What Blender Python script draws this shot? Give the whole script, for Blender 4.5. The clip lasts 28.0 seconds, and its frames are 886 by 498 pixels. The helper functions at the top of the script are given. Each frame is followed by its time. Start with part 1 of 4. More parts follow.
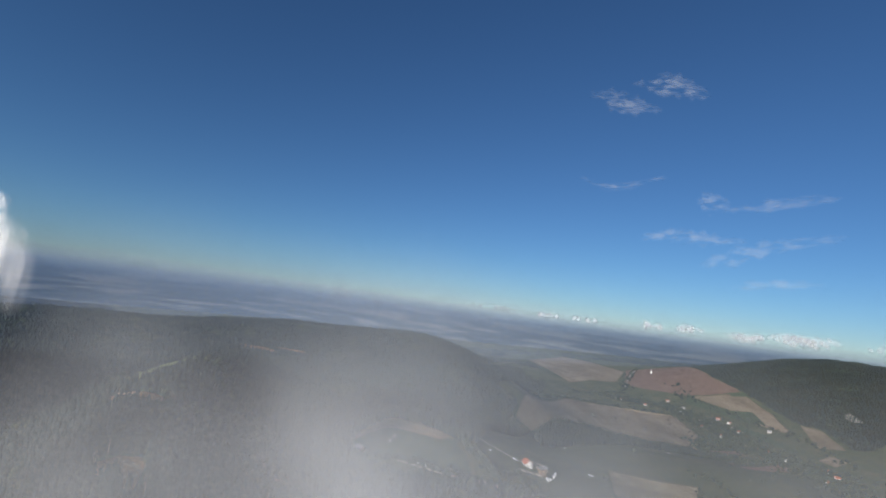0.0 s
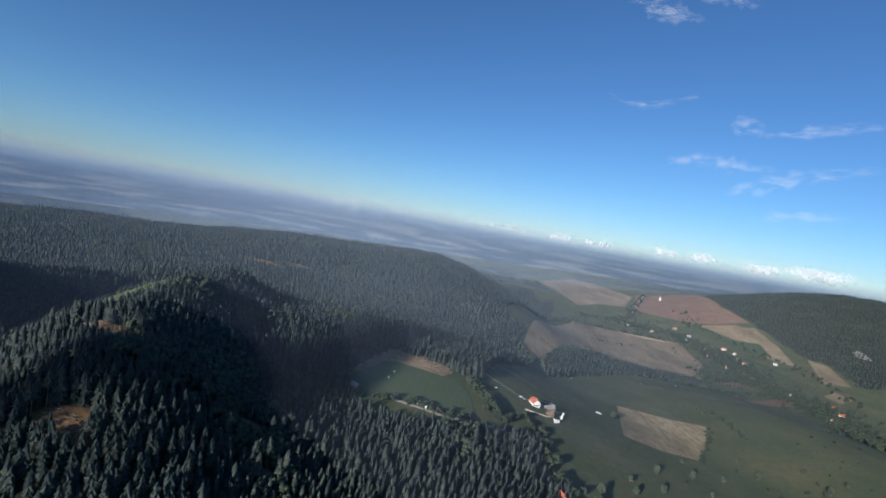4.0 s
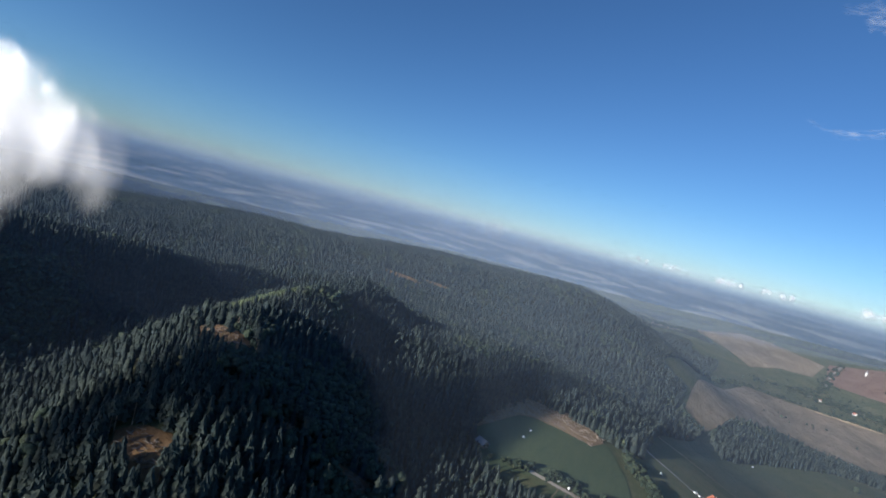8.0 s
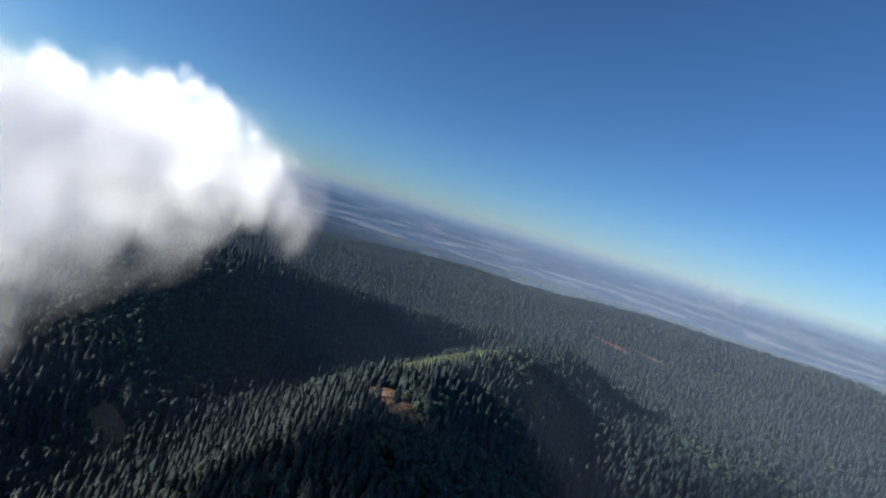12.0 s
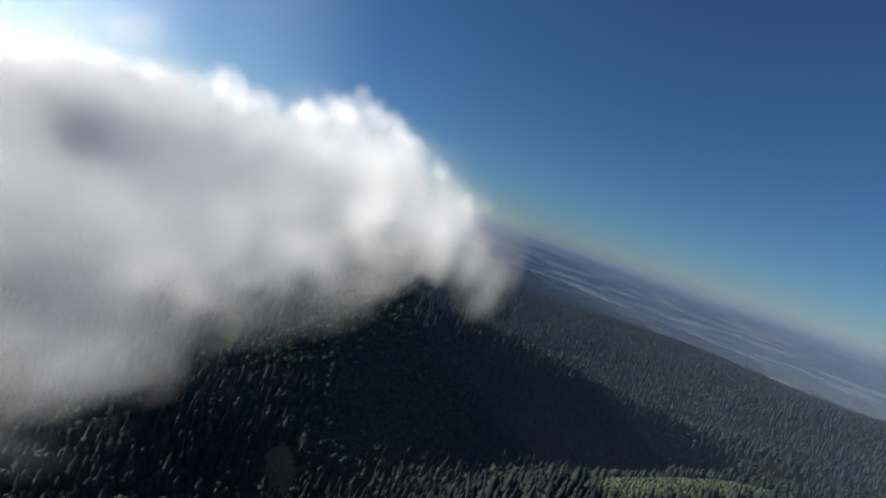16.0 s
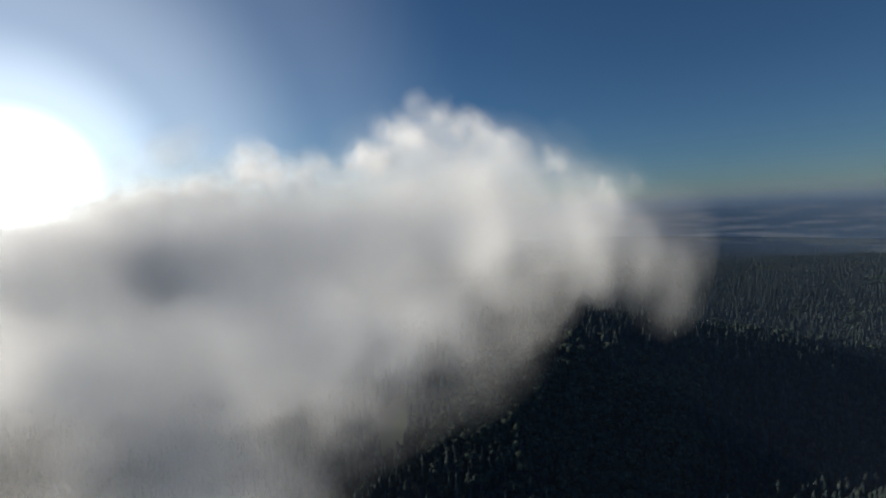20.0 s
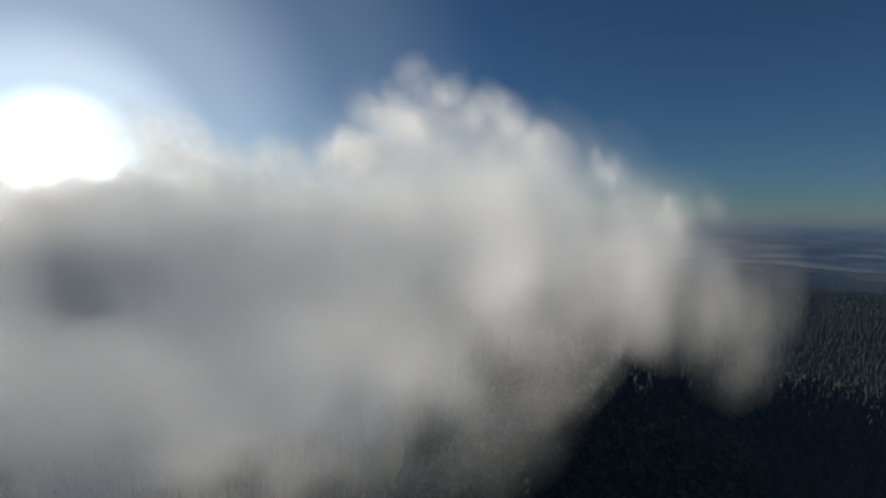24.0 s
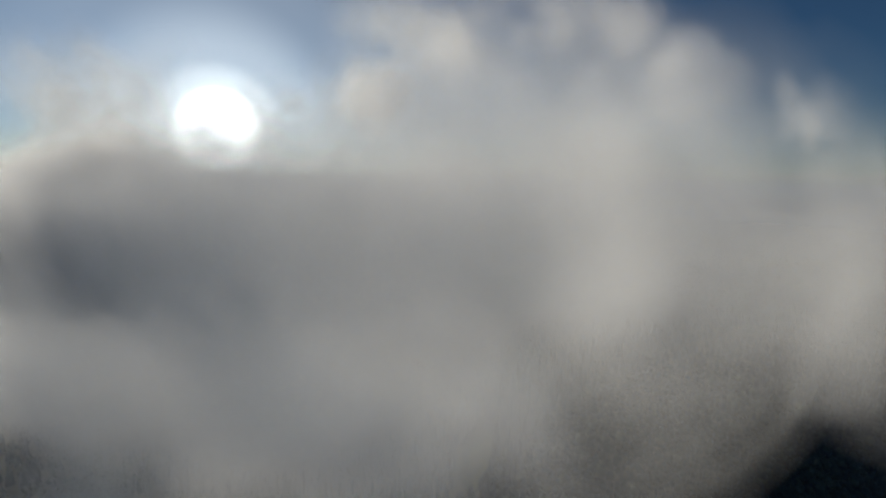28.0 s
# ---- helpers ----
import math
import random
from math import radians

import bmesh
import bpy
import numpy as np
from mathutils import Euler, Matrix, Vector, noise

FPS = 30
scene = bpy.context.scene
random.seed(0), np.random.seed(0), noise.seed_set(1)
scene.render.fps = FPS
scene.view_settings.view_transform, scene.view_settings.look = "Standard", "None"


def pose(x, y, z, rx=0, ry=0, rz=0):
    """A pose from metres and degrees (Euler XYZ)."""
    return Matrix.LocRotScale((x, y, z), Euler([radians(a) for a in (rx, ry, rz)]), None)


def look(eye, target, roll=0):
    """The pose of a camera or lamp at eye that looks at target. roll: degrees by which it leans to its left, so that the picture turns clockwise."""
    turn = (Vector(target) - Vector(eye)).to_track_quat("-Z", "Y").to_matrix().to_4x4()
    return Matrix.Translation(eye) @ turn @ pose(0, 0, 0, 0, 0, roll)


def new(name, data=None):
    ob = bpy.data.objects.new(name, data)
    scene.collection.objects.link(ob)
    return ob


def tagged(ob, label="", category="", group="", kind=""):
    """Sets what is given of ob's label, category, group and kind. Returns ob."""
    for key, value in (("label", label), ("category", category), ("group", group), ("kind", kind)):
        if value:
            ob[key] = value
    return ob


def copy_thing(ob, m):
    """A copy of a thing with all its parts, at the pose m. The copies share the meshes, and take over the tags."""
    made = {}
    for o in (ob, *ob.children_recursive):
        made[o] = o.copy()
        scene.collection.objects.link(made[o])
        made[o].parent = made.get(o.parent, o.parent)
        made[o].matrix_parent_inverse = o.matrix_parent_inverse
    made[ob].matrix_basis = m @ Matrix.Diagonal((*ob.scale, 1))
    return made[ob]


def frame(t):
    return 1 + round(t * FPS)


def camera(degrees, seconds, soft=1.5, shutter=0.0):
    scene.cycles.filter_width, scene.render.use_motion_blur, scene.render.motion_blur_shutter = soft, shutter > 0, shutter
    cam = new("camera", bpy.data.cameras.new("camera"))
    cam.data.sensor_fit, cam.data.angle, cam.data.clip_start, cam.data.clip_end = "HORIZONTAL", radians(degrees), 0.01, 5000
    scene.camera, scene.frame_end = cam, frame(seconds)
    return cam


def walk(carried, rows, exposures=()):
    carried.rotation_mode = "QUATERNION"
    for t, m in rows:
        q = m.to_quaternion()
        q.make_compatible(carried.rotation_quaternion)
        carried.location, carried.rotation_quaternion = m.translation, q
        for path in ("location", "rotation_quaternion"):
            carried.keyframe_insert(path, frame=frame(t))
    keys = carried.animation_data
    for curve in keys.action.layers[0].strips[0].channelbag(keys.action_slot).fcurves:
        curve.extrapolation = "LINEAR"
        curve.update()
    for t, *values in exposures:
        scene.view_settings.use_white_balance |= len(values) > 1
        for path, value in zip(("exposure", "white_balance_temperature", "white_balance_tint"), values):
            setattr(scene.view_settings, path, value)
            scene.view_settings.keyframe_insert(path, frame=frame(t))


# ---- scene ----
cam = camera(85.4, 28.0, soft=1.9)

# seconds, place, heading to the left of +y, tilt up, lean of the picture
ROWS = [
    (0.0, 6.1, -84.0, 320.7, 3.20, 6.79, 7.44),
    (0.5, 5.5, -75.7, 323.2, 2.84, 5.12, 7.32),
    (1.0, 5.0, -67.4, 325.7, 2.81, 2.13, 7.65),
    (1.5, 4.4, -59.1, 328.0, 2.66, 0.58, 7.81),
    (2.0, 3.9, -50.9, 330.3, 2.62, -0.95, 8.09),
    (2.5, 3.5, -42.5, 332.2, 2.62, -2.45, 8.38),
    (4.5, 3.0, -6.8, 333.7, 4.26, -3.56, 11.15),
    (5.0, 0.9, 3.1, 332.8, 6.27, -3.69, 13.17),
    (5.5, -1.5, 13.1, 331.8, 9.57, -3.80, 15.53),
    (6.0, -4.4, 23.0, 330.9, 12.57, -3.83, 16.50),
    (6.5, -7.6, 32.7, 330.0, 15.22, -3.91, 17.01),
    (7.0, -11.2, 42.0, 329.4, 17.73, -3.97, 17.00),
    (7.5, -14.8, 50.8, 328.9, 18.88, -3.95, 15.44),
    (8.0, -18.4, 59.2, 328.6, 20.10, -3.97, 14.40),
    (8.5, -21.8, 67.2, 328.6, 20.26, -3.96, 12.11),
    (9.0, -25.2, 74.8, 328.6, 19.80, -3.95, 10.04),
    (9.5, -28.7, 81.9, 328.7, 22.30, -4.07, 11.22),
    (10.0, -32.2, 88.8, 328.9, 25.24, -4.19, 11.79),
    (10.5, -35.7, 95.6, 329.0, 29.13, -4.28, 13.37),
    (11.0, -39.3, 102.4, 329.1, 32.64, -4.30, 13.55),
    (11.5, -43.2, 109.4, 329.3, 41.42, -4.35, 18.59),
    (12.0, -47.2, 116.5, 329.4, 45.26, -4.09, 16.17),
    (12.5, -51.5, 123.7, 329.4, 47.96, -4.42, 15.06),
    (14.5, -73.9, 149.1, 327.6, 56.45, -4.65, 11.10),
    (15.0, -79.6, 153.1, 327.6, 61.40, -4.79, 14.87),
    (15.5, -85.4, 156.5, 327.7, 66.91, -4.84, 18.25),
    (16.0, -91.3, 159.6, 327.8, 72.41, -4.97, 19.07),
    (16.5, -97.3, 162.3, 327.8, 82.33, -5.13, 26.35),
    (17.0, -103.3, 164.6, 327.8, 86.19, -5.03, 22.20),
    (17.5, -109.4, 166.5, 327.8, 89.05, -4.45, 17.09),
    (18.0, -115.6, 168.0, 327.8, 89.15, -4.48, 10.74),
    (18.5, -122.0, 169.4, 327.7, 89.90, -4.44, 6.92),
    (19.0, -128.5, 170.5, 327.4, 90.15, -4.63, 2.92),
    (19.5, -135.1, 171.6, 327.1, 89.72, -4.46, -0.56),
    (20.0, -142.0, 172.8, 326.8, 89.31, -4.48, -2.90),
    (20.5, -147.0, 173.7, 327.3, 89.02, -5.74, -2.20),
    (21.0, -152.0, 174.4, 327.6, 89.10, -5.41, -1.40),
    (21.5, -157.0, 175.1, 327.9, 89.00, -4.63, 0.00),
    (22.0, -162.0, 175.8, 328.2, 89.15, -4.22, 0.80),
    (22.5, -167.0, 176.4, 328.6, 89.63, -4.12, 1.00),
    (24.5, -187.0, 179.2, 329.8, 93.33, -4.37, 1.00),
    (25.0, -192.0, 179.9, 330.1, 94.70, -5.65, 1.00),
    (25.5, -197.0, 180.6, 330.4, 96.88, -7.58, 1.00),
    (26.0, -202.0, 181.2, 330.8, 98.64, -9.00, 1.00),
    (26.5, -207.0, 181.9, 331.1, 100.87, -9.61, 1.00),
    (27.0, -212.0, 182.6, 331.4, 103.37, -9.34, 1.00),
    (27.5, -217.0, 183.3, 331.7, 104.81, -8.99, 1.00),
    (28.0, -222.0, 184.0, 332.0, 105.84, -8.42, 1.00),
]


def flight(x, y, z, yaw, tilt, lean):
    return pose(x, y, z, 0, 0, yaw) @ pose(0, 0, 0, 90 + tilt) @ pose(0, 0, 0, 0, 0, lean)


walk(cam, [(t, flight(x, y, z, a, b, c)) for t, x, y, z, a, b, c in ROWS],
     exposures=[(0, 0.25, 5900, 8), (1, 0.68, 5800, 8), (12, 0.74, 5750, 8), (15, 0.5, 5850, 8), (17, -0.1, 6000, 6), (20, -0.3, 6100, 5), (25, -0.65, 6150, 4), (28, -0.92, 6200, 4)])

# ---- light ----
SUN_AZ, SUN_EL = 149.0, 17.5
AZ, EL = radians(SUN_AZ), radians(SUN_EL)
SUN_DIR = Vector((-math.sin(AZ) * math.cos(EL), math.cos(AZ) * math.cos(EL), math.sin(EL)))
# direction of the painted glare, placed to fit the camera's view
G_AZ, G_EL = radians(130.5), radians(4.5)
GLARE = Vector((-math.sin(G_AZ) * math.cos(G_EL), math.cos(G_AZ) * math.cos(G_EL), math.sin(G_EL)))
scene.cycles.transparent_max_bounces = 72

world = bpy.data.worlds.new("sky")
scene.world = world
world.use_nodes = True
wt = world.node_tree
wt.nodes.clear()
w_out = wt.nodes.new("ShaderNodeOutputWorld")
w_bg = wt.nodes.new("ShaderNodeBackground")
w_sky = wt.nodes.new("ShaderNodeTexSky")
w_sky.sky_type, w_sky.sun_disc = "NISHITA", False
w_sky.sun_elevation, w_sky.sun_rotation = EL, -AZ
w_sky.altitude, w_sky.air_density, w_sky.dust_density, w_sky.ozone_density = 900, 1.0, 0.0, 5.0
w_bg.inputs["Strength"].default_value = 0.06
# sun glare and wide aureole painted into the sky, apart from the sun lamp
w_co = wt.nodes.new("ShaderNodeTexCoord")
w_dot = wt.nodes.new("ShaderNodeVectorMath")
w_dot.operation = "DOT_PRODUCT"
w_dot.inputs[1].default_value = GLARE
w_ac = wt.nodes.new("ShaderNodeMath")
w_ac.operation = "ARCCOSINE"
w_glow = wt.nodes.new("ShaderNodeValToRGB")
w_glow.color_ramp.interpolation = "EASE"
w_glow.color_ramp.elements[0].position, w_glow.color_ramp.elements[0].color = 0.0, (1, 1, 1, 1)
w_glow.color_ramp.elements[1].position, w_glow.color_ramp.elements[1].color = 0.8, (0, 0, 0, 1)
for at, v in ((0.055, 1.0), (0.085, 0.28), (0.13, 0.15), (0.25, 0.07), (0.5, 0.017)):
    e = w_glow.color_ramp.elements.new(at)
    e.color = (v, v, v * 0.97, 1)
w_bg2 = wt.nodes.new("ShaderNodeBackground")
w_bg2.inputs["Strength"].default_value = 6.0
w_add = wt.nodes.new("ShaderNodeAddShader")
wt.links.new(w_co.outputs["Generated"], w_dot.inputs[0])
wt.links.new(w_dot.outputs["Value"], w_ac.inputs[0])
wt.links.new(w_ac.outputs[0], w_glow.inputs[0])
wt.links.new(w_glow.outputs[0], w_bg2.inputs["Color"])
w_tint = wt.nodes.new("ShaderNodeVectorMath")
w_tint.operation, w_tint.inputs[1].default_value = "MULTIPLY", (0.92, 0.98, 1.03)
wt.links.new(w_sky.outputs[0], w_tint.inputs[0])
wt.links.new(w_tint.outputs[0], w_bg.inputs["Color"])
wt.links.new(w_bg.outputs[0], w_add.inputs[0])
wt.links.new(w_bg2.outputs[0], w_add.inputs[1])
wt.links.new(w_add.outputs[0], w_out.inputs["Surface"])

sun = new("sun", bpy.data.lights.new("sun", "SUN"))
sun.data.energy, sun.data.angle, sun.data.color = 4.6, radians(0.6), (1.0, 0.86, 0.7)
sun.matrix_world = look(SUN_DIR * 100, (0, 0, 0))


# ---- materials ----
def material(name):
    m = bpy.data.materials.new(name)
    m.use_nodes = True
    m.node_tree.nodes.clear()
    return m, m.node_tree.nodes, m.node_tree.links


def ramp_node(nodes, stops):
    r = nodes.new("ShaderNodeValToRGB")
    els = r.color_ramp.elements
    els[0].position, els[0].color = stops[0][0], (*stops[0][1], 1)
    els[1].position, els[1].color = stops[-1][0], (*stops[-1][1], 1)
    for at, c in stops[1:-1]:
        els.new(at).color = (*c, 1)
    return r


def surface(name, stops, scale, fine, rough=0.9, bump=0.0, stretch=(1, 1, 1), turn=0.0, island=0.0, metal=0.0):
    """A rough natural surface: two scales of noise through one colour ramp, with fine relief."""
    m, n, l = material(name)
    out, bs = n.new("ShaderNodeOutputMaterial"), n.new("ShaderNodeBsdfPrincipled")
    geo, mp = n.new("ShaderNodeNewGeometry"), n.new("ShaderNodeMapping")
    mp.inputs["Rotation"].default_value = (0, 0, radians(turn))
    mp.inputs["Scale"].default_value = stretch
    a, b = n.new("ShaderNodeTexNoise"), n.new("ShaderNodeTexNoise")
    a.inputs["Scale"].default_value, a.inputs["Detail"].default_value = scale, 4
    b.inputs["Scale"].default_value, b.inputs["Detail"].default_value = fine, 3
    mix = n.new("ShaderNodeMath")
    mix.operation = "ADD"
    h1 = n.new("ShaderNodeMath")
    h1.operation, h1.inputs[1].default_value = "MULTIPLY", 0.6
    h2 = n.new("ShaderNodeMath")
    h2.operation, h2.inputs[1].default_value = "MULTIPLY", 0.4
    ra = ramp_node(n, stops)
    l.new(geo.outputs["Position"], mp.inputs["Vector"])
    l.new(mp.outputs[0], a.inputs["Vector"])
    l.new(mp.outputs[0], b.inputs["Vector"])
    l.new(a.outputs["Fac"], h1.inputs[0])
    l.new(b.outputs["Fac"], h2.inputs[0])
    l.new(h1.outputs[0], mix.inputs[0])
    l.new(h2.outputs[0], mix.inputs[1])
    last = mix
    if island:
        rnd, ad = n.new("ShaderNodeMath"), n.new("ShaderNodeMath")
        rnd.operation, rnd.inputs[1].default_value = "MULTIPLY_ADD", island
        rnd.inputs[2].default_value = -island / 2
        ad.operation = "ADD"
        l.new(geo.outputs["Random Per Island"], rnd.inputs[0])
        l.new(mix.outputs[0], ad.inputs[0])
        l.new(rnd.outputs[0], ad.inputs[1])
        last = ad
    l.new(last.outputs[0], ra.inputs[0])
    l.new(ra.outputs[0], bs.inputs["Base Color"])
    bs.inputs["Roughness"].default_value = rough
    bs.inputs["Metallic"].default_value = metal
    bs.inputs["Specular IOR Level"].default_value = 0.2
    if bump:
        bp = n.new("ShaderNodeBump")
        bp.inputs["Strength"].default_value, bp.inputs["Distance"].default_value = 0.8, bump
        l.new(b.outputs["Fac"], bp.inputs["Height"])
        l.new(bp.outputs[0], bs.inputs["Normal"])
    l.new(bs.outputs[0], out.inputs["Surface"])
    return m


M_FLOOR = surface("forest_floor", [(0.3, (0.016, 0.022, 0.013)), (0.5, (0.028, 0.032, 0.018)), (0.7, (0.05, 0.045, 0.026))], 0.02, 0.3, bump=0.4)
M_GRASS = surface("meadow_grass", [(0.3, (0.055, 0.07, 0.036)), (0.5, (0.08, 0.092, 0.046)), (0.7, (0.125, 0.115, 0.06))], 0.012, 0.15, bump=0.2)
M_MOWN = surface("mown_meadow", [(0.3, (0.048, 0.075, 0.04)), (0.7, (0.08, 0.1, 0.052))], 0.02, 0.25, bump=0.1, stretch=(1, 0.15, 1), turn=-25)
M_TAN = surface("dry_field", [(0.35, (0.13, 0.11, 0.065)), (0.5, (0.22, 0.17, 0.105)), (0.65, (0.3, 0.235, 0.15))], 0.008, 0.06, stretch=(1, 0.3, 1), turn=30)
M_STUBBLE = surface("stubble", [(0.32, (0.15, 0.12, 0.065)), (0.5, (0.24, 0.19, 0.11)), (0.68, (0.38, 0.31, 0.19))], 0.02, 0.16, stretch=(1, 0.35, 1), turn=62)
M_SOIL = surface("ploughed_soil", [(0.3, (0.14, 0.085, 0.06)), (0.7, (0.24, 0.16, 0.11))], 0.02, 0.2)
M_LOG = surface("logged_ground", [(0.3, (0.12, 0.085, 0.05)), (0.5, (0.23, 0.16, 0.09)), (0.7, (0.36, 0.27, 0.16))], 0.05, 0.6, bump=0.5)
M_HEATH = surface("clearing_ground", [(0.3, (0.1, 0.065, 0.035)), (0.5, (0.2, 0.12, 0.06)), (0.7, (0.3, 0.2, 0.09))], 0.06, 0.5, bump=0.5)
# needle colour made bluer, with the tint of aerial haze mixed in
M_SPRUCE = surface("hazed_spruce_needles", [(0.1, (0.018, 0.027, 0.03)), (0.5, (0.03, 0.043, 0.042)), (0.9, (0.05, 0.062, 0.051))], 0.006, 0.7, island=0.6, bump=0.3)
M_LEAF = surface("broad_leaves", [(0.1, (0.022, 0.035, 0.029)), (0.5, (0.035, 0.051, 0.036)), (0.9, (0.062, 0.074, 0.042))], 0.006, 0.6, island=0.6, bump=0.4)
# leaf colour darkened to stand in for the crowns' own shadow
M_BELT = surface("shade_darkened_leaves", [(0.1, (0.014, 0.024, 0.018)), (0.5, (0.024, 0.037, 0.024)), (0.9, (0.045, 0.055, 0.03))], 0.006, 0.6, island=0.6, bump=0.4)
M_BARK = surface("bark", [(0.3, (0.16, 0.12, 0.09)), (0.7, (0.34, 0.28, 0.22))], 0.3, 3.0)
M_WALL = surface("white_render", [(0.3, (0.62, 0.6, 0.55)), (0.7, (0.8, 0.78, 0.74))], 0.3, 2.0)
M_ROOF = surface("red_tiles", [(0.3, (0.3, 0.09, 0.05)), (0.7, (0.46, 0.16, 0.09))], 0.4, 3.0)
M_SLATE = surface("grey_roofing", [(0.3, (0.16, 0.16, 0.17)), (0.7, (0.3, 0.3, 0.31))], 0.4, 3.0)
M_WOOD = surface("weathered_boards", [(0.3, (0.16, 0.11, 0.07)), (0.7, (0.3, 0.22, 0.15))], 0.5, 3.0)
M_DARK = surface("window_glass_dark", [(0.3, (0.02, 0.025, 0.03)), (0.7, (0.05, 0.055, 0.06))], 0.5, 3.0, rough=0.15)
M_GRAVEL = surface("gravel_track", [(0.3, (0.26, 0.23, 0.18)), (0.7, (0.4, 0.36, 0.3))], 0.1, 1.0)
M_ROCK = surface("quarry_rock", [(0.35, (0.08, 0.075, 0.06)), (0.5, (0.22, 0.2, 0.17)), (0.65, (0.36, 0.33, 0.28))], 0.06, 0.25, bump=0.8)
M_BALE = surface("white_film", [(0.3, (0.7, 0.7, 0.68)), (0.7, (0.82, 0.82, 0.8))], 0.5, 3.0, rough=0.5)


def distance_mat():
    """Glowing far land with haze painted in: dim blue-grey with long pale fields, dissolving upwards into the sky."""
    m, n, l = material("painted_haze_distance")
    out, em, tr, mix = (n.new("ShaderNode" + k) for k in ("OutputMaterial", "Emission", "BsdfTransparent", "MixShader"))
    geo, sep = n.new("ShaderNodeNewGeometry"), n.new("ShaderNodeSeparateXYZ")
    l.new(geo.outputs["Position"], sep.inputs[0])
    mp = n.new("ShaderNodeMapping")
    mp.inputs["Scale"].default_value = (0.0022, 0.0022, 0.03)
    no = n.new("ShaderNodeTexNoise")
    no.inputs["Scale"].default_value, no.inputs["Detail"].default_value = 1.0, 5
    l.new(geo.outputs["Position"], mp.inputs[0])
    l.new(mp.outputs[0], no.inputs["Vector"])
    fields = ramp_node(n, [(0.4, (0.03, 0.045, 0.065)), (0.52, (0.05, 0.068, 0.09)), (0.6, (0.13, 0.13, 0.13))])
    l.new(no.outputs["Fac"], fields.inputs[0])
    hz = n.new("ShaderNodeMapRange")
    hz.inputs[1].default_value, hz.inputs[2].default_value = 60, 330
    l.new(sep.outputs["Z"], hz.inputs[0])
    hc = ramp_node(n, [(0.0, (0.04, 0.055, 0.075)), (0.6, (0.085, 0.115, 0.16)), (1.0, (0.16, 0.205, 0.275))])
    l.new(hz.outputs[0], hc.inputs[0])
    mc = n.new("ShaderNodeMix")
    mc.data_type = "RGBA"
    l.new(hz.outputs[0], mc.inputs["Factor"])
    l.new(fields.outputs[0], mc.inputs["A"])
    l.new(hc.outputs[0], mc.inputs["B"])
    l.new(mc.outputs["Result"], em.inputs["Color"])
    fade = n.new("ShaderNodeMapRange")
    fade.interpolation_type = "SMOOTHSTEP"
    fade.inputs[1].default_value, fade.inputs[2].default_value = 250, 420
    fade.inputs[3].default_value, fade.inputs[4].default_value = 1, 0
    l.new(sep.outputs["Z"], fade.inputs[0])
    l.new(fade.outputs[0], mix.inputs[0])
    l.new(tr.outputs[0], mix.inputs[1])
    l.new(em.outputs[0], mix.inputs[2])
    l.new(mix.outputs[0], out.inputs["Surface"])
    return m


def vapour(name, dense, scale, lo, hi, colour=(0.95, 0.95, 0.95), stretch=(1, 1, 1), forward=0.6, detail=2):
    """Water droplets: light passes, is scattered onwards and back; patchy by noise, thinning to each flake's rim (attribute 'rim')."""
    m, n, l = material(name)
    out, tr, df, tl = (n.new("ShaderNode" + k) for k in ("OutputMaterial", "BsdfTransparent", "BsdfDiffuse", "BsdfTranslucent"))
    for s in (df, tl):
        s.inputs["Color"].default_value = (*colour, 1)
    s1, mix = n.new("ShaderNodeMixShader"), n.new("ShaderNodeMixShader")
    s1.inputs[0].default_value = forward
    at = n.new("ShaderNodeAttribute")
    at.attribute_name = "rim"
    geo, mp, no = n.new("ShaderNodeNewGeometry"), n.new("ShaderNodeMapping"), n.new("ShaderNodeTexNoise")
    mp.inputs["Scale"].default_value = stretch
    no.inputs["Scale"].default_value, no.inputs["Detail"].default_value = scale, detail
    no.inputs["Roughness"].default_value = 0.6
    mr = n.new("ShaderNodeMapRange")
    mr.interpolation_type = "SMOOTHSTEP"
    mr.inputs[1].default_value, mr.inputs[2].default_value, mr.inputs[4].default_value = lo, hi, dense
    mu = n.new("ShaderNodeMath")
    mu.operation = "MULTIPLY"
    l.new(geo.outputs["Position"], mp.inputs[0])
    l.new(mp.outputs[0], no.inputs["Vector"])
    l.new(no.outputs["Fac"], mr.inputs[0])
    l.new(mr.outputs[0], mu.inputs[0])
    l.new(at.outputs["Fac"], mu.inputs[1])
    l.new(df.outputs[0], s1.inputs[1])
    l.new(tl.outputs[0], s1.inputs[2])
    l.new(mu.outputs[0], mix.inputs[0])
    l.new(tr.outputs[0], mix.inputs[1])
    l.new(s1.outputs[0], mix.inputs[2])
    l.new(mix.outputs[0], out.inputs["Surface"])
    return m


M_CLOUD = vapour("cloud_vapour", 0.2, 0.018, 0.15, 0.66, (0.98, 0.98, 0.98), forward=0.92, detail=3)
M_CREST = vapour("crest_vapour", 0.24, 0.075, 0.36, 0.66, (0.98, 0.98, 0.98), forward=0.88, detail=5)
M_VEIL = vapour("fog_vapour", 0.22, 0.22, 0.25, 0.75)
# see-through blue sheets that stand in for haze and airlight
M_HAZE_SHEET = vapour("blue_haze_sheet", 0.145, 0.0015, 0.0, 0.6, (0.58, 0.74, 1.0))
M_AIRLIGHT_SHEET = vapour("airlight_sheet", 0.02, 0.002, 0.0, 0.6, (0.58, 0.73, 0.97))
M_WISP = vapour("mist_vapour", 0.2, 0.03, 0.25, 0.75, forward=0.8)
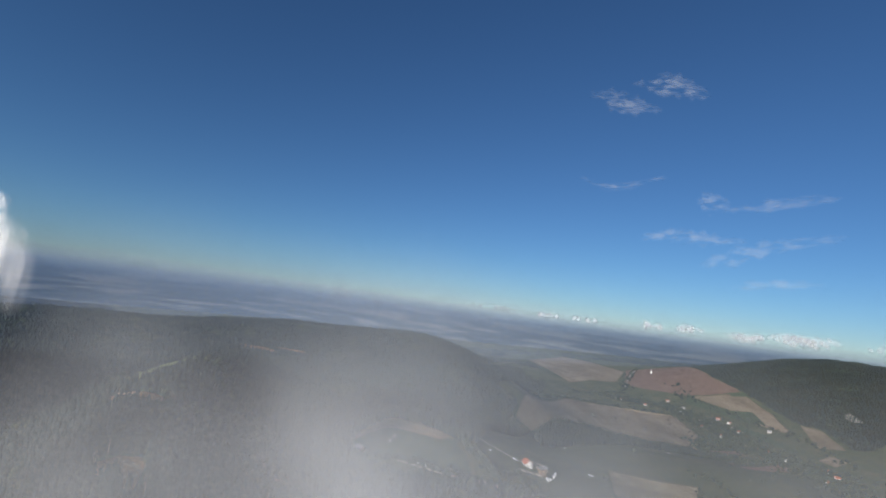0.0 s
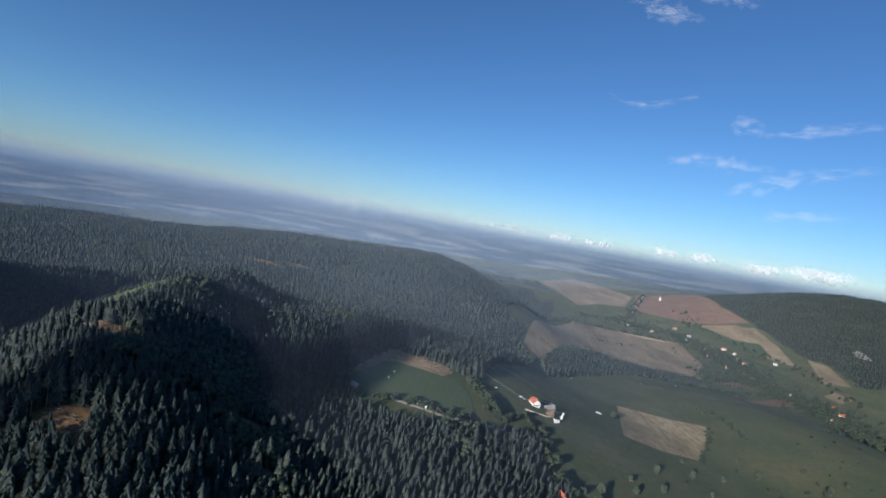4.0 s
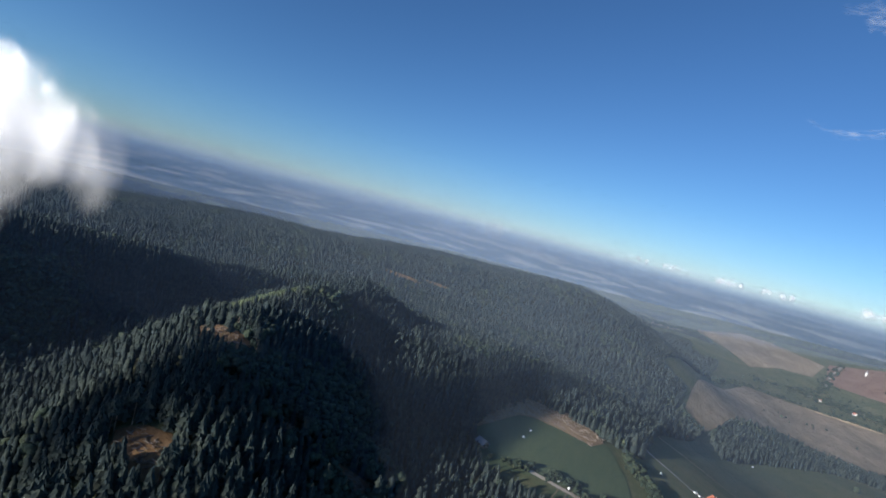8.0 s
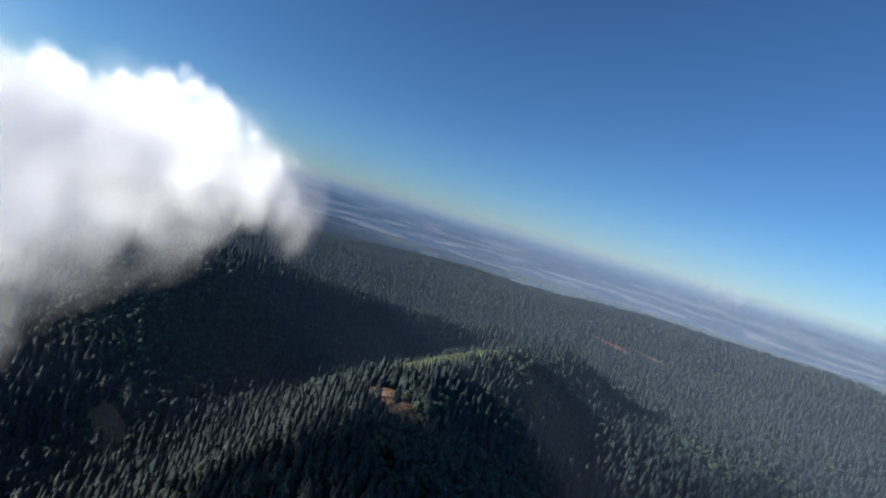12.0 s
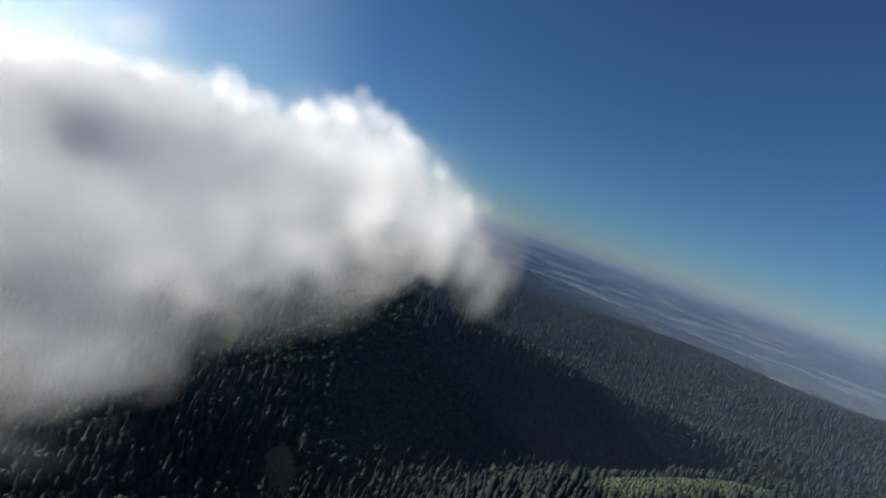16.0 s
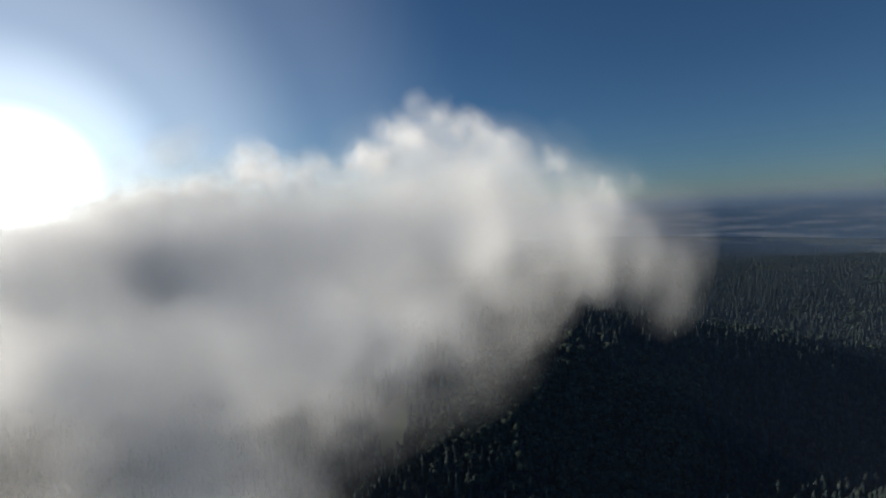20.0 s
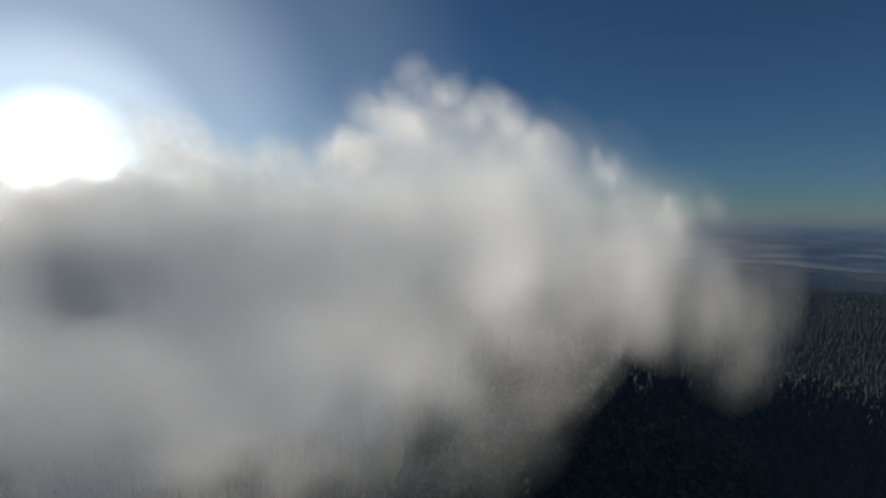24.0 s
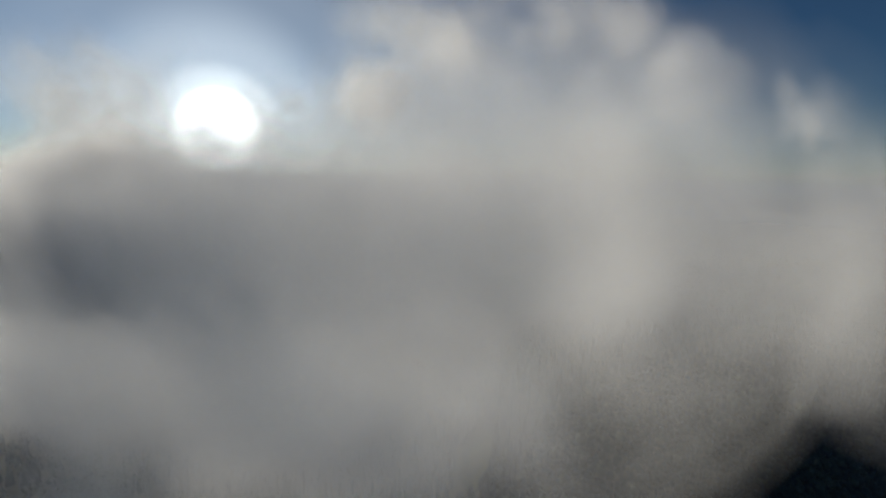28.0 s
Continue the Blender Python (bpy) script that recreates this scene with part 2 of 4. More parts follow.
M_CIRRUS = vapour("ice_cloud", 0.24, 0.008, 0.36, 0.7, stretch=(1, 1, 2.5), forward=0.5)
M_FAR_CLOUD = vapour("far_cumulus", 0.34, 0.01, 0.3, 0.6, forward=0.5)

# ---- the lie of the land ----
HILLS = [
    (-900, 1500, 230, -24.3),
    (-600, 0, 230, -4.6),
    (-600, 300, 230, 45.9),
    (-600, 600, 230, -45.6),
    (-600, 1200, 230, 17.1),
    (-600, 1500, 230, 31.5),
    (-300, 0, 230, 12.2),
    (-300, 300, 230, 26.9),
    (-300, 600, 230, 10.3),
    (-300, 900, 230, 5.5),
    (-300, 1200, 230, -20.6),
    (-300, 1500, 230, 25.4),
    (0, 0, 230, 6.3),
    (0, 300, 230, -9.6),
    (0, 600, 230, 86.9),
    (0, 900, 230, -19.8),
    (0, 1200, 230, 27.8),
    (0, 1500, 230, 88.2),
    (300, 0, 230, 17.7),
    (300, 600, 230, -38.0),
    (300, 900, 230, -16.7),
    (300, 1200, 230, -12.0),
    (300, 1500, 230, -35.5),
    (600, 0, 230, -33.4),
    (600, 600, 230, 44.3),
    (600, 900, 230, 46.4),
    (900, 300, 230, -19.3),
    (900, 600, 230, -11.9),
    (900, 1500, 230, 9.7),
]
RIDGES = [
    (-1800, 900, 420, -8.0),
    (-1800, 1550, 420, -4.3),
    (-1800, 2200, 420, -49.2),
    (-1800, 2850, 420, 17.6),
    (-1150, 900, 420, -3.5),
    (-1150, 1550, 420, 66.8),
    (-1150, 2200, 420, -15.7),
    (-500, 900, 420, 8.7),
    (-500, 1550, 420, 58.1),
    (-500, 2200, 420, -16.0),
    (-500, 2850, 420, 38.8),
    (150, 900, 420, 10.5),
    (150, 1550, 420, 37.5),
    (150, 2200, 420, 23.2),
    (150, 2850, 420, 44.8),
    (800, 900, 420, -15.2),
    (800, 1550, 420, -43.6),
    (800, 2200, 420, -32.5),
    (1450, 900, 420, -26.2),
    (1450, 1550, 420, 14.7),
    (1450, 2200, 420, -33.2),
    (1450, 2850, 420, -8.4),
    (2100, 2200, 420, 84.6),
    (2100, 2850, 420, 141.7),
]
SWELLS = [
    (-3000, -2000, 1100, 40.0),
    (-3000, -500, 1100, -25.6),
    (-3000, 1000, 1100, 8.3),
    (-3000, 2500, 1100, -52.8),
    (-3000, 4000, 1100, -43.5),
    (-1500, -2000, 1100, 41.5),
    (-1500, -500, 1100, 10.5),
    (-1500, 1000, 1100, 72.2),
    (-1500, 2500, 1100, 20.2),
    (-1500, 4000, 1100, -6.7),
    (0, -2000, 1100, 30.0),
    (0, -500, 1100, 27.4),
    (0, 1000, 1100, 26.7),
    (0, 2500, 1100, -80.3),
    (0, 4000, 1100, -65.5),
    (1500, -2000, 1100, 28.7),
    (1500, 1000, 1100, -29.3),
    (1500, 2500, 1100, 22.6),
    (1500, 4000, 1100, 64.5),
    (3000, -2000, 1100, 8.0),
    (3000, -500, 1100, -41.3),
    (3000, 1000, 1100, 14.0),
    (3000, 2500, 1100, 98.4),
    (3000, 4000, 1100, -11.4),
]

CREST = [(-190, 235), (-240, 295), (-300, 475), (-320, 590)]
TRENCH = [(-330, 190), (-385, 330), (-410, 480), (-430, 640)]
PLATEAU = [(-540, 230), (-545, 420), (-535, 560), (-480, 720)]


def ground(x, y):
    x, y = np.asarray(x, float), np.asarray(y, float)
    z = np.full(np.broadcast(x, y).shape, 40.7)
    for a, b, s, k in HILLS + RIDGES + SWELLS:
        z = z + k * np.exp(-((x - a) ** 2 + (y - b) ** 2) / (2 * s * s))
    for line, wide, high in ((CREST, 54.0, 48), (TRENCH, 52.0, -34), (PLATEAU, 95.0, 56)):
        d = np.full(z.shape, 1e9)
        for (ax, ay), (bx_, by_) in zip(line, line[1:]):
            k = np.clip(((x - ax) * (bx_ - ax) + (y - ay) * (by_ - ay)) / ((bx_ - ax) ** 2 + (by_ - ay) ** 2), 0, 1)
            d = np.minimum(d, np.hypot(x - ax - k * (bx_ - ax), y - ay - k * (by_ - ay)))
        z = z + high * np.exp(-d * d / (2 * wide ** 2))
    return z


def mesh_of(name, verts, faces_tri=None, faces_quad=None, mats=(), smooth=False, rim=None):
    """A mesh straight from arrays."""
    me = bpy.data.meshes.new(name)
    verts = np.asarray(verts, np.float32)
    tri = np.zeros((0, 3), np.int32) if faces_tri is None else np.asarray(faces_tri, np.int32)
    quad = np.zeros((0, 4), np.int32) if faces_quad is None else np.asarray(faces_quad, np.int32)
    me.vertices.add(len(verts))
    me.vertices.foreach_set("co", verts.ravel())
    nl = len(tri) * 3 + len(quad) * 4
    me.loops.add(nl)
    me.loops.foreach_set("vertex_index", np.concatenate([tri.ravel(), quad.ravel()]).astype(np.int32))
    me.polygons.add(len(tri) + len(quad))
    starts = np.concatenate([np.arange(len(tri)) * 3, len(tri) * 3 + np.arange(len(quad)) * 4])
    me.polygons.foreach_set("loop_start", starts.astype(np.int32))
    if smooth:
        me.polygons.foreach_set("use_smooth", np.ones(len(tri) + len(quad), bool))
    if rim is not None:
        me.attributes.new("rim", "FLOAT", "POINT").data.foreach_set("value", np.asarray(rim, np.float32))
    me.update(calc_edges=True)
    me.validate()
    for m in mats:
        me.materials.append(m)
    return me


def part(name, bm, mat, parent, label=""):
    me = bpy.data.meshes.new(name)
    bm.to_mesh(me)
    bm.free()
    me.materials.append(mat)
    ob = new(name, me)
    ob.parent = parent
    return tagged(ob, label)


def inside(poly, x, y):
    x, y = np.asarray(x, float), np.asarray(y, float)
    r = np.zeros(x.shape, bool)
    for (x0, y0), (x1, y1) in zip(poly, poly[1:] + poly[:1]):
        if y0 != y1:
            c = ((y0 > y) != (y1 > y)) & (x < (x1 - x0) * (y - y0) / (y1 - y0) + x0)
            r ^= c
    return r


CENTRE = (-100.0, 350.0)
u = np.linspace(-1, 1, 301)
warp = np.sinh(u * 3.4) / math.sinh(3.4) * 4700
gx, gy = np.meshgrid(CENTRE[0] + warp, CENTRE[1] + warp)
gz = ground(gx, gy)
idx = np.arange(301 * 301).reshape(301, 301)
quads = np.stack([idx[:-1, :-1], idx[:-1, 1:], idx[1:, 1:], idx[1:, :-1]], -1).reshape(-1, 4)
tagged(new("ground", mesh_of("ground", np.stack([gx, gy, gz], -1).reshape(-1, 3), None, quads, [M_GRASS], True)),
       "rolling land with grass and forest floor", "ground", kind="structure")

# backdrop ring: far land and its haze painted in glowing colour
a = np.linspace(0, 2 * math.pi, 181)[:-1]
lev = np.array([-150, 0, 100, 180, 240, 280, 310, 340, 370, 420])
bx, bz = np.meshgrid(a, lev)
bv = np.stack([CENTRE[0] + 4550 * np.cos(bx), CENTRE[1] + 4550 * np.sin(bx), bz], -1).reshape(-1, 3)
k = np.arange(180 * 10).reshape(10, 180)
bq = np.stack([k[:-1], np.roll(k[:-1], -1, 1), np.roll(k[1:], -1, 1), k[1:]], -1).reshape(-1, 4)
tagged(new("backdrop", mesh_of("backdrop", bv, None, bq, [distance_mat()], True)), "glowing backdrop of far land with blue haze and pale fields painted in", "backdrop", kind="structure")


def drape(name, poly, mat, label, lift=0.6, step=8.0, category="field"):
    """A field laid over the ground, row by row between its hedges."""
    ys = [p[1] for p in poly]
    rows = []
    y0, y1 = min(ys) + 0.01, max(ys) - 0.01
    nrow = max(3, int((y1 - y0) / step))
    ncol = max(3, int((max(p[0] for p in poly) - min(p[0] for p in poly)) / step))
    for y in np.linspace(y0, y1, nrow):
        xs = []
        for (xa, ya), (xb, yb) in zip(poly, poly[1:] + poly[:1]):
            if (ya > y) != (yb > y):
                xs.append(xa + (xb - xa) * (y - ya) / (yb - ya))
        rows.append([(x, y) for x in np.linspace(min(xs), max(xs), ncol)])
    r = np.array(rows)
    z = ground(r[..., 0], r[..., 1]) + lift
    v = np.concatenate([r, z[..., None]], -1).reshape(-1, 3)
    k = np.arange(nrow * ncol).reshape(nrow, ncol)
    q = np.stack([k[:-1, :-1], k[:-1, 1:], k[1:, 1:], k[1:, :-1]], -1).reshape(-1, 4)
    return tagged(new(name, mesh_of(name, v, None, q, [mat], True)), label, category, kind="structure")


MEADOW = [(-71, 382), (-87, 421), (-54, 500), (-17, 506), (14, 507), (30, 470), (37, 428), (-3, 417), (-33, 404)]
LOGGING = [(-89, 419), (-83, 461), (-59, 534), (-19, 528), (11, 512), (-2, 486), (-29, 486), (-61, 479)]
STUBBLE = [(280, 761), (417, 746), (371, 655), (331, 592), (288, 588), (234, 588)]
TAN_BIG = [(215, 1330), (360, 1720), (497, 2080), (686, 2130), (981, 2127), (894, 1734), (755, 1408), (652, 1400), (483, 1300), (380, 1250), (270, 1165), (176, 958), (145, 987), (184, 1194)]
COPSE = [(182, 956), (273, 1181), (400, 1330), (535, 1401), (755, 1408), (854, 1406), (797, 1332), (600, 1214), (409, 1084), (252, 923), (174, 808)]
drape("meadow", MEADOW, M_MOWN, "mown green meadow between forest and hedge", category="meadow")
drape("plot", [(-22, 403), (15, 414), (11, 386), (-30, 370)], M_MOWN, "green plot with faint crop rows", lift=0.8)
drape("plot", [(15, 414), (71, 431), (80, 419), (61, 416), (11, 386)], M_HEATH, "dry grassy plot beside the forest", lift=0.8)
drape("logged_strip", LOGGING, M_LOG, "brown logged strip with scattered branches", lift=1.0, category="clearing")
drape("stubble_field", STUBBLE, M_STUBBLE, "pale stubble field on the green slope")
drape("dry_field", TAN_BIG, M_TAN, "large tan field on the hillside")
drape("dry_field", [(542, 3625), (879, 4000), (1004, 3747), (1099, 3167), (933, 2797), (806, 2811), (628, 2597), (600, 2868)], M_TAN, "tan field beyond the village")
drape("dry_field", [(1144, 3250), (1608, 3420), (1476, 2805), (1464, 2489), (1214, 2521), (1083, 2634), (962, 2735)], M_SOIL, "pinkish ploughed field beyond the village")
drape("dry_field", [(1205, 2500), (1455, 2472), (1392, 2129), (1287, 1834), (1252, 1968), (1242, 2161)], M_TAN, "tan field below the wooded hill")
drape("dry_field", [(1393, 1949), (1410, 1863), (1317, 1618), (1247, 1643)], M_TAN, "small tan field beside the wood")
for i, (fx_, fy_, fa, fb) in enumerate([(-1500, 2500, 260, 60), (-1050, 2750, 330, 70), (-700, 2450, 240, 50), (-350, 2900, 360, 80), (-1900, 3000, 380, 80), (-100, 2550, 200, 60), (-1300, 3400, 420, 110), (-500, 3500, 380, 100), (200, 3300, 260, 90), (-2300, 2300, 300, 80)]):
    drape("far_field", [(fx_ - fa, fy_ - fb), (fx_ + fa * 0.7, fy_ - fb * 1.2), (fx_ + fa, fy_ + fb), (fx_ - fa * 0.6, fy_ + fb * 1.1)], M_TAN if i % 3 else M_GRASS, "pale field on the far plain", 2.0, 40)
drape("green_field", [(1232, 2562), (1223, 2449), (1281, 2227), (1342, 2180), (1279, 1977), (1226, 2029), (1199, 2185), (1143, 2378)], M_MOWN, "green meadow beside the ploughed field", 1.4)
drape("green_field", [(1174, 1979), (1181, 1819), (1132, 1617), (1095, 1631), (1103, 1745), (1129, 1908)], M_MOWN, "green meadow behind the village", 1.4)
drape("green_field", [(1405, 2507), (1466, 2449), (1450, 2401), (1389, 2437)], M_MOWN, "small green plot inside the pink field", 1.8)
drape("green_field", [(784, 1313), (951, 1427), (932, 1369), (728, 1196)], M_GRASS, "narrow green strip near the village", 1.4)
drape("dry_field", [(1134, 1487), (1215, 1547), (1213, 1479), (1138, 1423)], M_TAN, "small square tan field below the hill", 1.4)
drape("ploughed_strip", [(779, 1439), (912, 1511), (920, 1463), (766, 1364)], M_SOIL, "brown ploughed strip near the village")
drape("ploughed_strip", [(742, 1259), (960, 1390), (968, 1328), (744, 1185)], M_SOIL, "reddish ploughed strip near the village")

# ---- trees ----
OPEN = [(121, 371), (96, 381), (100, 431), (74, 430), (32, 404), (0, 384), (-29, 374), (-71, 382), (-90, 418), (-86, 448), (-60, 513), (-18, 517), (21, 516), (42, 524),
        (67, 645), (130, 800), (176, 958), (142, 1051), (175, 1181), (117, 1245), (300, 1750), (450, 2300), (550, 2900), (540, 3700), (1000, 4000), (1620, 3450), (1480, 2823), (1450, 2347),
        (1385, 1953), (1425, 1901), (1330, 1618), (1400, 1605), (1560, 1720), (3600, 1500), (3600, -1600), (300, -1600), (150, 200)]
CLEARINGS = [(-238, 299, 26, 12), (-118, 292, 14, 8), (-155, 275, 10, 7), (-354, 193, 20, 11), (-182, 207, 16, 10), (-374, 102, 13, 6), (-92, 259, 9, 6), (-480, 1095, 52, 13), (-405, 1130, 40, 9), (-448, 138, 24, 10)]
rng = np.random.default_rng(7)


def spots(x0, x1, y0, y1, step):
    nx, ny = int((x1 - x0) / step), int((y1 - y0) / step)
    x, y = np.meshgrid(x0 + (np.arange(nx) + 0.5) * step, y0 + (np.arange(ny) + 0.5) * step)
    x = (x + rng.uniform(-0.45, 0.45, x.shape) * step).ravel()
    y = (y + rng.uniform(-0.45, 0.45, y.shape) * step).ravel()
    return x, y


def own_trees(x, y):
    return (x > -205) & (x < -115) & (y > 175) & (y < 255)


YOUNG = [(-258, 330), (-272, 395), (-285, 470), (-308, 505), (-338, 470), (-322, 400), (-300, 335)]


def in_forest(x, y):
    ok = ~inside(OPEN, x, y) | inside(COPSE, x, y)
    plain = y > 1750 - 0.12 * x
    ok &= ~plain | (x > 900) | (np.sin(x * 0.004 + 1) + np.sin(y * 0.006 + x * 0.002) + 0.6 * np.sin(x * 0.013) * np.sin(y * 0.011) > 0.1)
    for a, b, rx, ry in CLEARINGS:
        ok &= ((x - a) / rx) ** 2 + ((y - b) / ry) ** 2 > 1
    return ok


def spruce_shape(tiers, sides, seed):
    """A spruce of unit height: skirts of drooping boughs, ragged at the rim."""
    r = np.random.default_rng(seed)
    v, f = [], []
    for i in range(tiers):
        z0 = 0.12 + 0.88 * i / tiers * 0.96
        top = min(1.0, z0 + 0.88 / tiers * 1.75)
        rad = 0.19 * (1 - z0) ** 0.65 + 0.01
        c = len(v)
        v.append((r.normal(0, 0.006), r.normal(0, 0.006), top))
        ph = r.uniform(0, 6.28)
        for j in range(sides):
            an = ph + j / sides * 2 * math.pi
            q = rad * (1.15 if j % 2 else 0.72) * r.uniform(0.8, 1.2)
            v.append((math.cos(an) * q, math.sin(an) * q, z0 + r.uniform(-0.03, 0.02) - (0.015 if j % 2 else 0)))
        for j in range(sides):
            f.append((c, c + 1 + j, c + 1 + (j + 1) % sides))
    return np.array(v), np.array(f)


def broad_shape(clumps, seed):
    """A broad-leaved crown of unit height: many uneven clumps with gaps between."""
    r = np.random.default_rng(seed)
    bm = bmesh.new()
    bmesh.ops.create_icosphere(bm, subdivisions=1, radius=1)
    base = np.array([p.co for p in bm.verts])
    tri = np.array([[q.index for q in t.verts] for t in bm.faces])
    bm.free()
    v, f = [], []
    for i in range(clumps):
        an, h = i * 2.4 + r.uniform(-0.4, 0.4), r.uniform(0.32, 0.86)
        d = 0.26 * math.sqrt(max(0.05, 1 - ((h - 0.55) / 0.42) ** 2)) * r.uniform(0.5, 1)
        s = r.uniform(0.11, 0.18)
        q = base * (s * r.uniform(0.75, 1.25, (len(base), 1))) + (math.cos(an) * d, math.sin(an) * d, h)
        f.append(tri + len(v) * len(base))
        v.append(q)
    return np.concatenate(v), np.concatenate(f)


def plant(name, shapes, x, y, height, spread, mat, label, sink=0.0, category="forest"):
    """One mesh of many trees of the given shapes."""
    which = rng.integers(0, len(shapes), len(x))
    V, F, off = [], [], 0
    z = ground(x, y) - sink
    for i, (bv_, bf_) in enumerate(shapes):
        s = which == i
        n_ = int(s.sum())
        if not n_:
            continue
        an, h, w = rng.uniform(0, 6.283, n_), height[s], spread[s]
        c, d = np.cos(an)[:, None], np.sin(an)[:, None]
        px = (bv_[:, 0] * c - bv_[:, 1] * d) * (h * w)[:, None] + x[s][:, None]
        py = (bv_[:, 0] * d + bv_[:, 1] * c) * (h * w)[:, None] + y[s][:, None]
        pz = bv_[None, :, 2] * h[:, None] + z[s][:, None]
        V.append(np.stack([px, py, pz], -1).reshape(-1, 3))
        F.append((bf_[None] + (np.arange(n_) * len(bv_))[:, None, None]).reshape(-1, 3) + off)
        off += n_ * len(bv_)
    ob = new(name, mesh_of(name, np.concatenate(V), np.concatenate(F), None, [mat]))
    return tagged(ob, label, category, kind="stuff")


NEAR_SPRUCE = [spruce_shape(6, 8, s) for s in range(10)]
MID_SPRUCE = [spruce_shape(3, 6, 20 + s) for s in range(8)]
FAR_SPRUCE = [spruce_shape(2, 5, 40 + s) for s in range(4)]
NEAR_BROAD = [broad_shape(13, s) for s in range(8)]
FAR_BROAD = [broad_shape(5, 30 + s) for s in range(6)]


def stand(x, y):
    """Where broad-leaved trees stand among the spruces."""
    return np.sin(x * 0.021 + 1.3) * np.sin(y * 0.017 + 0.4) + 0.5 * np.sin(x * 0.06 + y * 0.05) + rng.normal(0, 0.4, x.shape) + 1.5 * np.exp(-((x + 175) / 42) ** 2 - ((y - 325) / 55) ** 2) + 1.2 * np.exp(-((x + 420) / 90) ** 2 - ((y - 250) / 110) ** 2) > 0.85


def wood(x, y, sp, br, tag, scale=1.0):
    b = stand(x, y)
    age = 1 + 0.16 * np.sin(x * 0.031 + 2.0 * np.sin(y * 0.013)) * np.sin(y * 0.027 + 0.7)
    hs = (rng.normal(15.5, 2.4, len(x)).clip(8, 23) * age) * scale
    plant("spruce_forest", sp, x[~b], y[~b], hs[~b], rng.uniform(0.82, 1.12, (~b).sum()), M_SPRUCE, "dense dark green spruce forest " + tag, sink=4.0)
    plant("broadleaf_forest", br, x[b], y[b], hs[b] * 0.82, rng.uniform(0.75, 1.0, b.sum()), M_LEAF, "green broad-leaved trees " + tag, sink=4.0)


x, y = spots(-560, 140, -20, 660, 4.4)
s = in_forest(x, y) & ~own_trees(x, y) & ~inside(YOUNG, x, y)
wood(x[s], y[s], NEAR_SPRUCE, NEAR_BROAD, "on the near slopes")
x, y = spots(-1600, 900, -250, 1750, 7.4)
s = in_forest(x, y) & ~((x > -560) & (x < 140) & (y > -20) & (y < 660))
wood(x[s], y[s], MID_SPRUCE, FAR_BROAD, "on the middle hills", 1.0)
x, y = spots(900, 2700, 900, 3700, 11.5)
s = in_forest(x, y)
wood(x[s], y[s], FAR_SPRUCE, FAR_BROAD, "on the hill beyond the village", 0.95)
x, y = spots(-2600, 900, 1750, 2900, 14)
s = in_forest(x, y)
wood(x[s], y[s], FAR_SPRUCE, FAR_BROAD, "on the wooded plain", 1.0)
x, y = spots(-4300, 4300, -2600, 4300, 24)
s = in_forest(x, y) & ~((x > -1600) & (x < 900) & (y > -250) & (y < 1750)) & ~((x > 900) & (x < 2700) & (y > 900) & (y < 3700)) & ~((x > -2600) & (x < 900) & (y > 1750) & (y < 2900)) & (np.hypot(x + 100, y - 350) < 4300)
wood(x[s], y[s], FAR_SPRUCE, FAR_BROAD, "on the far ridges", 1.15)
fx, fy = np.meshgrid(np.linspace(-4300, 3600, 480), np.linspace(-2600, 4000, 380))
fm = in_forest(fx, fy)
k = np.arange(380 * 480).reshape(380, 480)
cell = fm[:-1, :-1] & fm[1:, 1:] & fm[1:, :-1] & fm[:-1, 1:]
fq = np.stack([k[:-1, :-1], k[:-1, 1:], k[1:, 1:], k[1:, :-1]], -1)[cell]
tagged(new("forest_floor", mesh_of("forest_floor", np.stack([fx, fy, ground(fx, fy) + 0.5], -1).reshape(-1, 3), None, fq, [M_FLOOR], True)),
       "dark brown forest floor under the trees", "forest floor", kind="structure")

